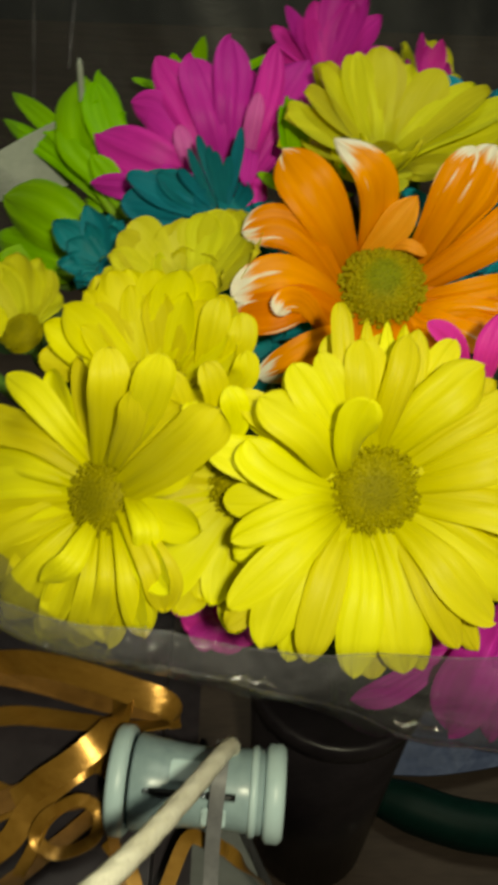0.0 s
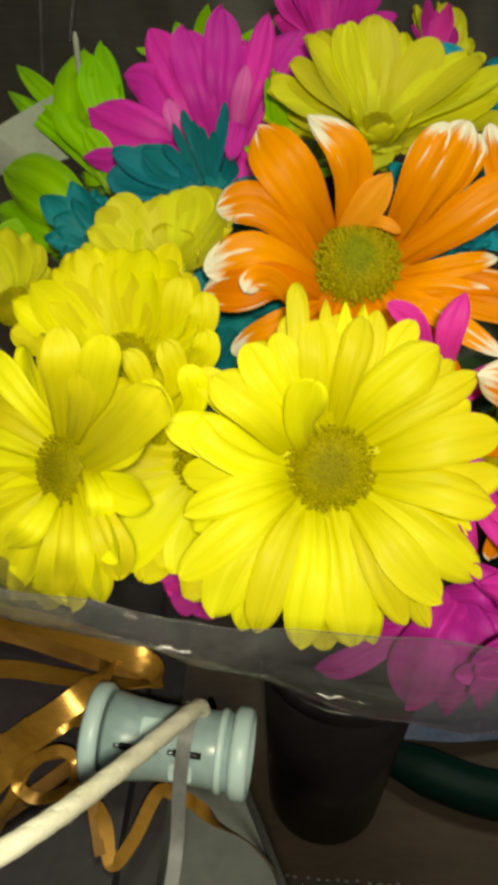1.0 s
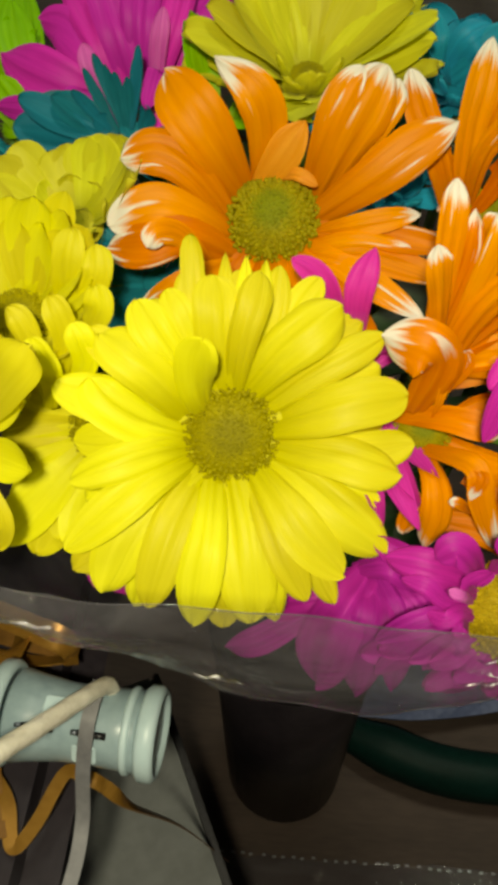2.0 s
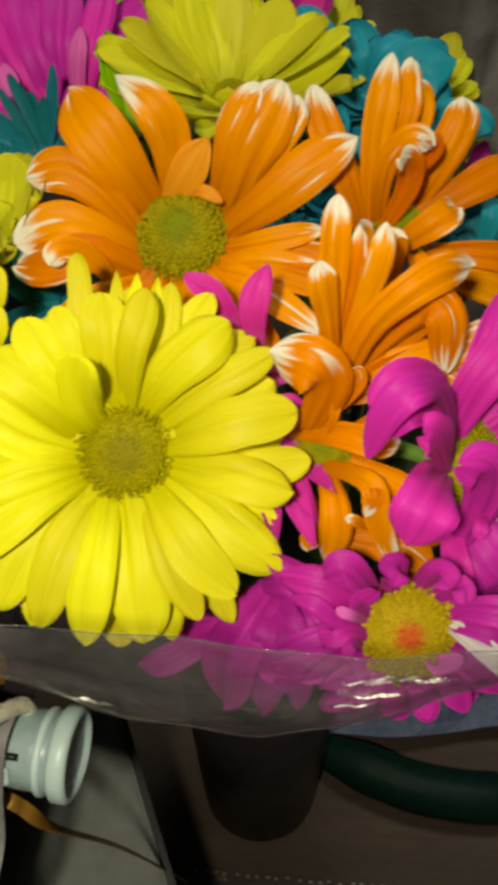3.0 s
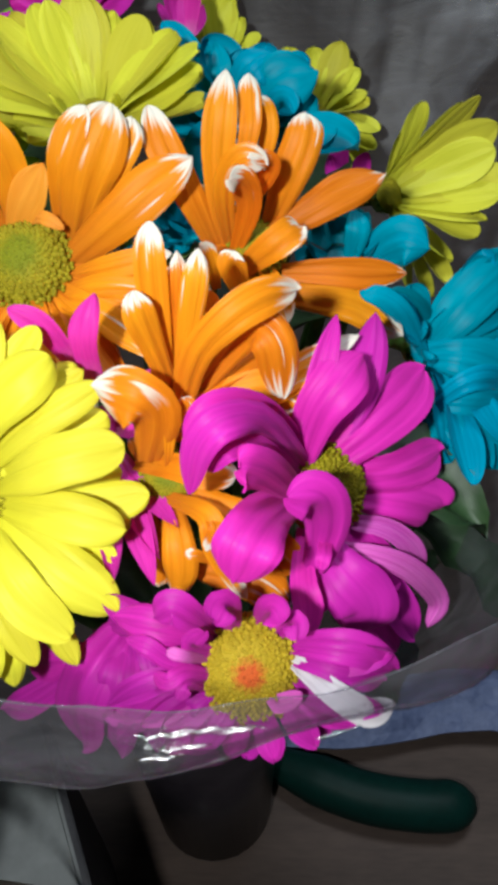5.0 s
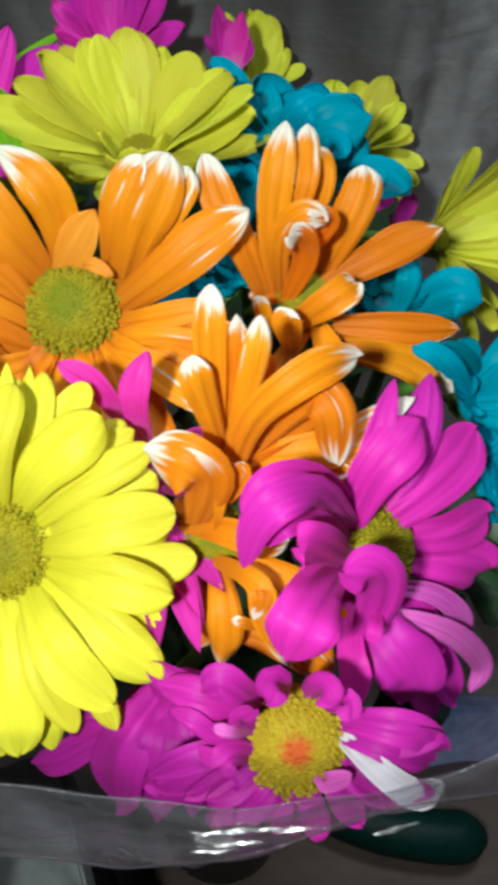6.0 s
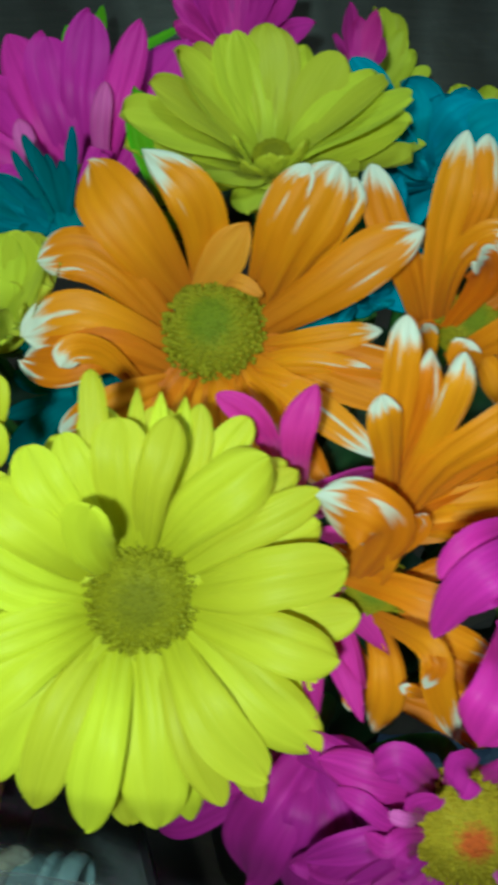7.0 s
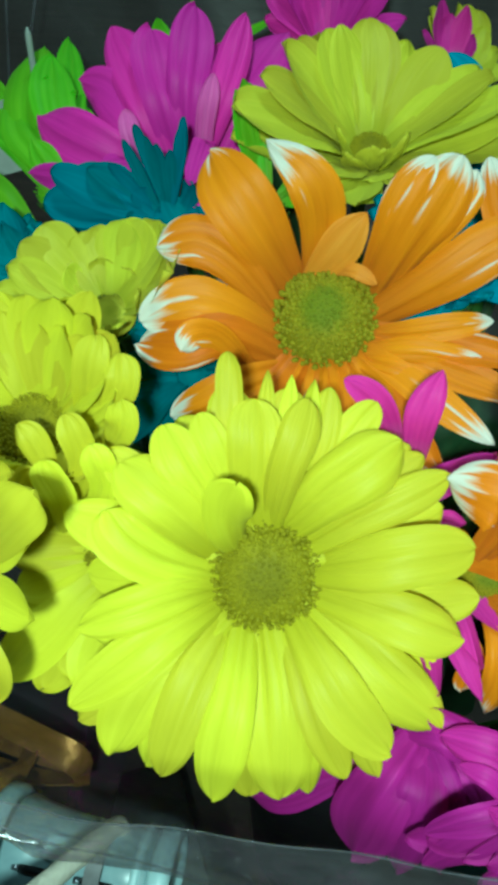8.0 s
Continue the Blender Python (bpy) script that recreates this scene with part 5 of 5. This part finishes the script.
part("back_sheet", sheet, FILM_BACK, sleeve)

for ends in (((-0.0703, 0.3000, 0.4820), (-0.0766, 0.2900, 0.4269)), ((-0.0555, 0.3000, 0.4819), (-0.0585, 0.2700, 0.4474))):
    crease = tube_mesh("crease", smooth_line([Vector(p) - TIE for p in ends], 6), 0.0005, 6)
    part("crease", crease, FILM, sleeve)

# ---- the pot that holds the stems ----
BLACK = rough_material("black_plastic", (0.016, 0.013, 0.017), (0.032, 0.026, 0.032), 40.0, 0.35, 0.15)


def lathe_mesh(name, profile, seg=28):
    verts, faces = [], []
    for r, z in profile:
        for k in range(seg):
            a = 2 * math.pi * k / seg
            verts.append((r * math.cos(a), r * math.sin(a), z))
    for i in range(len(profile) - 1):
        for k in range(seg):
            a, b = i * seg + k, i * seg + (k + 1) % seg
            faces.append((a, b, b + seg, a + seg))
    faces.append(tuple(range(seg))[::-1])
    faces.append(tuple(range((len(profile) - 1) * seg, len(profile) * seg)))
    return mesh_from(name, verts, faces)


pot = empty("flower_pot", pose(0.05, 0.212, 0.0), "black plastic pot holding the bouquet's stems", "pot")
part("body", lathe_mesh("body", [(0.034, 0.0), (0.036, 0.001), (0.042, 0.185), (0.041, 0.1855), (0.04, 0.18), (0.033, 0.008)]), BLACK, pot)
part("rim", lathe_mesh("rim", [(0.0395, 0.184), (0.0425, 0.184), (0.0438, 0.186), (0.0438, 0.196), (0.0425, 0.1975), (0.0405, 0.1975), (0.0395, 0.196)]), BLACK, pot)

# ---- floor, walls, ceiling ----
CARD = rough_material("brown_floor", (0.05, 0.034, 0.027), (0.085, 0.058, 0.046), 9.0, 0.75, 0.2, 0.001, stretch=(1, 5, 1))
WALL = rough_material("dark_wall", (0.035, 0.036, 0.04), (0.06, 0.06, 0.066), 3.0, 0.9, 0.1)


def slab(name, lo, hi, material, label, category):
    bm = bmesh.new()
    bmesh.ops.create_cube(bm, size=1.0)
    for v in bm.verts:
        v.co = [(lo[i] + hi[i]) / 2 + v.co[i] * (hi[i] - lo[i]) for i in range(3)]
    me = bpy.data.meshes.new(name)
    bm.to_mesh(me)
    bm.free()
    me.materials.append(material)
    return tagged(new(name, me), label, category, kind="structure")


slab("floor", (-1.2, -1.2, -0.05), (1.2, 1.9, 0.0), CARD, "brown wooden floor in the dark", "floor")
slab("wall_north", (-1.2, 1.9, -0.05), (1.2, 2.0, 2.5), WALL, "dark wall in the dim room", "wall")
slab("wall_south", (-1.2, -1.3, -0.05), (1.2, -1.2, 2.5), WALL, "dark wall in the dim room", "wall")
slab("wall_east", (1.2, -1.3, -0.05), (1.3, 2.0, 2.5), WALL, "dark wall in the dim room", "wall")
slab("wall_west", (-1.3, -1.3, -0.05), (-1.2, 2.0, 2.5), WALL, "dark wall in the dim room", "wall")
slab("ceiling", (-1.3, -1.3, 2.5), (1.3, 2.0, 2.6), WALL, "dark ceiling of the dim room", "ceiling")

# ---- things on the floor behind the bouquet ----
GREEN = rough_material("dark_green_rubber", (0.002, 0.015, 0.0115), (0.003, 0.024, 0.019), 30.0, 0.5, 0.2, spec=0.12)
STEEL = rough_material("dull_steel", (0.16, 0.18, 0.22), (0.3, 0.33, 0.38), 60.0, 0.35, 0.1, metal=0.9)
tool = empty("garden_pruner", pose(0.145, 0.215, 0.0), "dark green rubber tool handle lying on the floor", "tool")
line = smooth_line([(-0.066, 0.02, 0.016), (-0.035, 0.008, 0.017), (0.0, -0.004, 0.018), (0.035, -0.008, 0.018), (0.066, -0.006, 0.017)], 6)
n = len(line)
girth = [0.0155 * (0.55 + 0.45 * min(1, i / 7)) * (1 if i < n - 3 else (0.93, 0.75, 0.4)[i - n + 3]) for i in range(n)]
part("handle", tube_mesh("handle", line, girth, 16), GREEN, tool)
part("collar", tube_mesh("collar", smooth_line([(-0.085, 0.027, 0.016), (-0.075, 0.0235, 0.016), (-0.064, 0.019, 0.016)], 3), 0.0085, 12), STEEL, tool, "dull steel collar")
BLUE = rough_material("blue_paper", (0.05, 0.07, 0.15), (0.13, 0.16, 0.28), 25.0, 0.6, 0.6, 0.004)
bm = bmesh.new()
bmesh.ops.create_grid(bm, x_segments=30, y_segments=8, size=0.5)
for v in bm.verts:
    x, y = v.co.x * 0.24, v.co.y * 0.045
    v.co = (x, y + 0.004 * math.sin(x * 40), 0.012 + 0.006 * noise.noise(Vector((x * 40, y * 60, 2))) + 0.01 * math.cos(y * 60))
bmesh.ops.solidify(bm, geom=bm.faces[:], thickness=0.001)
me = bpy.data.meshes.new("tissue")
bm.to_mesh(me)
bm.free()
me.materials.append(BLUE)
paper = tagged(new("tissue_paper", me), "crumpled blue-grey tissue paper on the floor", "paper")
paper.matrix_world = pose(0.17, 0.27, 0.004, 0, 0, 5)

# clear plastic bag edge with its row of small weld marks
WELD = rough_material("weld_mark", (0.16, 0.16, 0.17), (0.3, 0.3, 0.31), 80.0, 0.4)
bag = empty("plastic_bag", pose(0.12, 0.15, 0.0), "flat clear plastic bag lying on the floor", "bag")
lines = [[Vector((x * 0.006 - 0.12, y * 0.012 - 0.055, 0.006)) for x in range(44)] for y in range(6)]
part("sheet", loft_mesh(lines, 0.004, 5), FILM, bag)
rng = random.Random(5)
for k in range(34):
    bm = bmesh.new()
    bmesh.ops.create_cube(bm, size=1.0)
    for v in bm.verts:
        v.co = (v.co.x * 0.0022, v.co.y * 0.0012, v.co.z * 0.0006)
    ob = part("weld_mark", bm, WELD, bag)
    ob.location = (-0.105 + k * 0.0062 + rng.uniform(-0.001, 0.001), 0.004 + rng.uniform(-0.0006, 0.0006), 0.0105)

# ---- grey box with the spool on it ----
GREY = rough_material("grey_card", (0.15, 0.16, 0.16), (0.22, 0.235, 0.235), 22.0, 0.7, 0.15)
EDGE = rough_material("dark_edge", (0.02, 0.02, 0.024), (0.05, 0.05, 0.055), 50.0, 0.6)
box = empty("gift_box", pose(-0.0045, 0.126, 0.0, 0, 0, 26), "tall grey cardboard gift box with a dark edge", "box")


def block(bm, lo, hi, bevel):
    r = bmesh.ops.create_cube(bm, size=1.0)
    for v in r["verts"]:
        v.co = [(lo[i] + hi[i]) / 2 + v.co[i] * (hi[i] - lo[i]) for i in range(3)]
    bmesh.ops.bevel(bm, geom=list({e for v in r["verts"] for e in v.link_edges}), offset=bevel, segments=2, affect="EDGES")
    return bm


part("body", block(bmesh.new(), (-0.2, -0.09, 0.0), (0.012, 0.05, 0.19), 0.0015), GREY, box)
part("edge_strip", block(bmesh.new(), (0.0122, -0.09, 0.0), (0.0152, 0.05, 0.1915), 0.0008), EDGE, box, "dark edge strip")

AQUA = rough_material("pale_aqua_plastic", (0.40, 0.54, 0.58), (0.5, 0.64, 0.67), 30.0, 0.38, 0.05)


SMOKY = rough_material("grey_aqua_plastic", (0.2, 0.28, 0.31), (0.3, 0.4, 0.43), 45.0, 0.3, 0.08)
DARK_PIN = rough_material("dark_metal", (0.012, 0.013, 0.014), (0.03, 0.03, 0.032), 80.0, 0.35, 0.1, metal=0.6)
spool = empty("spool", pose(-0.009, 0.0925, 0.3335, 0, 0, -4), "pale aqua plastic spool with a waisted grey core", "spool")
tip_over = Matrix.Rotation(radians(90), 4, "Y")


def across(name, profile, x, material, label="", seg=32):
    me = lathe_mesh(name, profile, seg)
    me.transform(Matrix.Translation((x, 0, 0)) @ tip_over)
    return part(name, me, material, spool, label)


def flange(r, w):
    return [(r * 0.55, 0), (r - 0.001, 0), (r, 0.001), (r, w - 0.001), (r - 0.001, w), (r * 0.82, w), (r * 0.8, w - 0.0012), (r * 0.55, w - 0.0012)]


across("flange", flange(0.0134, 0.0048), -0.022, AQUA)
across("flange", flange(0.0118, 0.005), 0.0165, AQUA)
across("core", [(0.0112, 0.0), (0.0118, 0.001), (0.0108, 0.006), (0.0098, 0.0135), (0.0096, 0.0195), (0.0099, 0.026), (0.0102, 0.0325), (0.0098, 0.033)], -0.0166, SMOKY, "waisted grey-aqua core", 24)
across("rib", [(0.0104, 0.0), (0.0109, 0.0005), (0.0109, 0.0015), (0.0104, 0.002)], 0.0128, AQUA, "", 28)
for x0, x1, r in ((-0.0115, -0.0035, 0.0108), (0.0025, 0.0095, 0.0104)):
    pin = [Vector((x0 + (x1 - x0) * k / 4, -0.57 * r, 0.82 * r)) for k in range(5)]
    part("pin", tube_mesh("pin", pin, 0.0009, 8), DARK_PIN, spool, "dark metal pin")
    part("pin_tip", tube_mesh("pin_tip", [pin[0] - Vector((0.0016, 0, 0)), pin[0]], 0.0007, 8), STEEL, spool, "bright metal pin tip")
for x0, x1, turn in ((-0.007, 0.0005, 6), (0.0015, 0.0075, 64)):
    plate = block(bmesh.new(), (x0, -0.0026, 0.0099), (x1, 0.0026, 0.0109), 0.0004)
    bmesh.ops.rotate(plate, cent=(0, 0, 0), matrix=Matrix.Rotation(radians(turn), 3, "X"), verts=plate.verts)
    part("clip", plate, AQUA, spool, "pale plastic clip")

CORD = rough_material("cotton_cord", (0.62, 0.58, 0.47), (0.8, 0.77, 0.66), 120.0, 0.85, 0.8, 0.0006, fine=900.0)
cord_line = smooth_line([(-0.001, 0.099, 0.339), (-0.002, 0.096, 0.3475), (-0.009, 0.078, 0.366), (-0.018, 0.058, 0.385), (-0.027, 0.044, 0.397), (-0.05, 0.02, 0.412), (-0.085, -0.005, 0.405), (-0.12, -0.02, 0.3), (-0.135, -0.03, 0.12), (-0.14, -0.05, 0.004), (-0.17, -0.09, 0.003)], 8)
cord = empty("cord", Matrix.Translation(cord_line[0]), "thick off-white twisted cotton cord tied to the spool", "cord")
for k in range(3):
    strand = []
    for i, p in enumerate(cord_line):
        d = (cord_line[min(i + 1, len(cord_line) - 1)] - cord_line[max(i - 1, 0)]).normalized()
        s = d.cross(Vector((0.3, 1, 0.2))).normalized()
        a = i * 0.75 + k * 2.094
        strand.append(p - cord_line[0] + (s * math.cos(a) + d.cross(s) * math.sin(a)) * 0.0003)
    part("strand", tube_mesh("strand", strand, 0.002, 8), CORD, cord)

# ---- ribbons ----
GOLD = rough_material("gold_ribbon", (0.25, 0.12, 0.02), (0.4, 0.21, 0.045), 40.0, 0.28, 0.2, metal=0.5, stretch=(1, 1, 6))
BROWN = rough_material("brown_ribbon", (0.13, 0.06, 0.014), (0.25, 0.12, 0.03), 40.0, 0.4, 0.3, metal=0.3, stretch=(1, 1, 6))
SATIN = rough_material("grey_ribbon", (0.12, 0.12, 0.13), (0.2, 0.2, 0.21), 60.0, 0.5, 0.2)


def ribbon(label, material, points, width, normals=None, name="ribbon", group="gold ribbons"):
    at = Vector(points[0])
    me = ribbon_mesh("band", [Vector(p) - at for p in points], width, 0.0004, normals)
    me.materials.append(material)
    ob = tagged(new(name, me), label, "ribbon", group)
    ob.location = at
    return ob


tray = empty("ribbon_bag", pose(-0.105, 0.105, 0.0), "black bag full of tangled gold ribbon", "bag")
sack = block(bmesh.new(), (-0.1, -0.085, 0.1915), (0.094, 0.06, 0.3186), 0.01)
for v in sack.verts:
    if v.co.x > 0 and v.co.z < 0.25:
        v.co.x *= 0.35
part("body", sack, BLACK, tray)
part("folded_flap", block(bmesh.new(), (-0.09, -0.06, 0.3187), (-0.02, 0.05, 0.3205), 0.0008), BLACK, tray)
ribbon("wide shiny gold satin ribbon looped on the bag", GOLD, [(-0.1316, 0.1397, 0.322), (-0.0816, 0.1339, 0.322), (-0.0602, 0.1288, 0.33), (-0.0445, 0.1239, 0.333), (-0.0303, 0.1198, 0.332), (-0.0191, 0.1163, 0.33), (-0.0173, 0.1135, 0.327), (-0.0273, 0.1126, 0.325), (-0.0435, 0.1136, 0.325), (-0.0612, 0.1156, 0.324), (-0.0789, 0.1148, 0.3215)], 0.0075,
       [(0, -0.9, 0.7), (0, -0.9, 0.7), (0, -0.9, 0.7), (0, -0.8, 0.7), (0.1, -0.7, 0.7), (0.6, -0.4, 0.6), (0.8, 0.3, 0.5), (0.1, 0.7, 0.8), (0, 0.5, 0.9), (0, 0.4, 1), (0, 0.2, 1)])
ribbon("gold satin ribbon curling over the bag", GOLD, [(-0.117, 0.081, 0.3215), (-0.067, 0.089, 0.3215), (-0.0478, 0.0955, 0.33), (-0.0363, 0.1034, 0.334), (-0.0318, 0.1136, 0.33), (-0.0328, 0.1257, 0.3215)], 0.007, [(0, 0, 1), (0, 0, 1), (0.2, -0.3, 1), (0, -0.6, 0.8), (-0.3, -0.6, 0.8), (0, -0.2, 1)])
ribbon("gold satin ribbon curling over the bag", GOLD, [(-0.1134, 0.0598, 0.3215), (-0.0634, 0.0778, 0.3215), (-0.0518, 0.0898, 0.326), (-0.0403, 0.098, 0.331), (-0.034, 0.1025, 0.327), (-0.025, 0.1027, 0.3215)], 0.0065, [(0, 0, 1), (0, 0, 1), (0.3, 0.2, 1), (0.1, -0.5, 0.8), (0, -0.7, 0.7), (0, 0, 1)])
ribbon("thin curled gold ribbon on the black bag", GOLD, [(-0.1097, 0.0477, 0.3215), (-0.0597, 0.0667, 0.3215), (-0.0515, 0.0763, 0.324), (-0.0471, 0.0854, 0.328), (-0.0401, 0.0897, 0.33), (-0.0346, 0.0879, 0.328), (-0.0353, 0.0822, 0.325), (-0.0439, 0.079, 0.324), (-0.0494, 0.0819, 0.327), (-0.0456, 0.087, 0.33), (-0.0377, 0.0935, 0.3215)], 0.0032)
ribbon("thin curled gold ribbon bent round the spool", GOLD, [(-0.0322, 0.0830, 0.3215), (-0.0250, 0.0750, 0.3230), (-0.0214, 0.0654, 0.3215), (-0.0167, 0.0707, 0.3230), (-0.0118, 0.0825, 0.3250), (-0.0064, 0.0821, 0.3250), (-0.0019, 0.0810, 0.3230), (0.0044, 0.0808, 0.3100), (0.0127, 0.0944, 0.2500), (0.0237, 0.1124, 0.1500)], 0.0036)
ribbon("thin curled gold ribbon on the black bag", GOLD, [(-0.1199, 0.1052, 0.3215), (-0.0699, 0.0978, 0.3215), (-0.0583, 0.0942, 0.324), (-0.0468, 0.0953, 0.327), (-0.0372, 0.1005, 0.325), (-0.0324, 0.0988, 0.3215)], 0.003)
ribbon("dull brown satin ribbon lying across the bag", BROWN, [(-0.0950, 0.1332, 0.3225), (-0.0635, 0.1290, 0.3228), (-0.0362, 0.1218, 0.3230), (-0.0199, 0.1196, 0.3222)], 0.0088)
ribbon("dull brown satin ribbon lying across the bag", BROWN, [(-0.0777, 0.0843, 0.3240), (-0.0556, 0.0935, 0.3243), (-0.0411, 0.1036, 0.3246), (-0.0282, 0.1119, 0.3240)], 0.0062)
ribbon("dull brown satin ribbon lying across the bag", BROWN, [(-0.0648, 0.0637, 0.3225), (-0.0484, 0.0776, 0.3232), (-0.0346, 0.0911, 0.3228)], 0.0042)
ribbon("dull brown satin ribbon lying across the bag", BROWN, [(-0.0331, 0.0914, 0.3225), (-0.0291, 0.0792, 0.3228), (-0.0245, 0.0668, 0.3225)], 0.0028)
ribbon("narrow grey ribbon hanging from the spool", SATIN, [(-0.003, 0.098, 0.3465), (-0.004, 0.088, 0.346), (-0.005, 0.08, 0.336), (-0.0055, 0.072, 0.322), (-0.006, 0.06, 0.3192), (-0.009, 0.045, 0.3192), (-0.013, 0.03, 0.3192)], 0.0036,
       [(0, 0, 1), (0, -0.5, 0.8), (0, -1, 0.4), (0, -0.6, 0.8), (0, -0.1, 1), (0, -0.1, 1), (0, -0.9, 0.4)], group="grey ribbons")

# pale paper flag behind the lime flowers
CREAM = rough_material("pale_paper", (0.26, 0.29, 0.26), (0.36, 0.38, 0.35), 50.0, 0.8, 0.3)
bm = bmesh.new()
bmesh.ops.create_grid(bm, x_segments=10, y_segments=8, size=0.5)
for v in bm.verts:
    x, y = v.co.x, v.co.y
    v.co = (x * 0.026 + 0.004 * y, 0.003 * math.sin(3 * x + 2 * y) + 0.002 * x, y * 0.024 * (0.8 + 0.3 * x) + 0.008 * x)
me = bpy.data.meshes.new("tag")
bm.to_mesh(me)
bm.free()
me.materials.append(CREAM)
flag = empty("paper_tag", pose(-0.068, 0.245, 0.427), "pale paper care tag stuck behind the lime daisies", "tag")
ob = part("tag", me, None, flag)
part("pick", tube_mesh("pick", smooth_line([(0.017, 0.006, 0.03), (0.0165, 0.006, 0.018), (0.016, 0.005, 0.0), (0.05, 0.0, -0.08), (0.125, -0.04, -0.2)], 6), [0.0003] + [0.0009] * 24, 8), CREAM, flag)
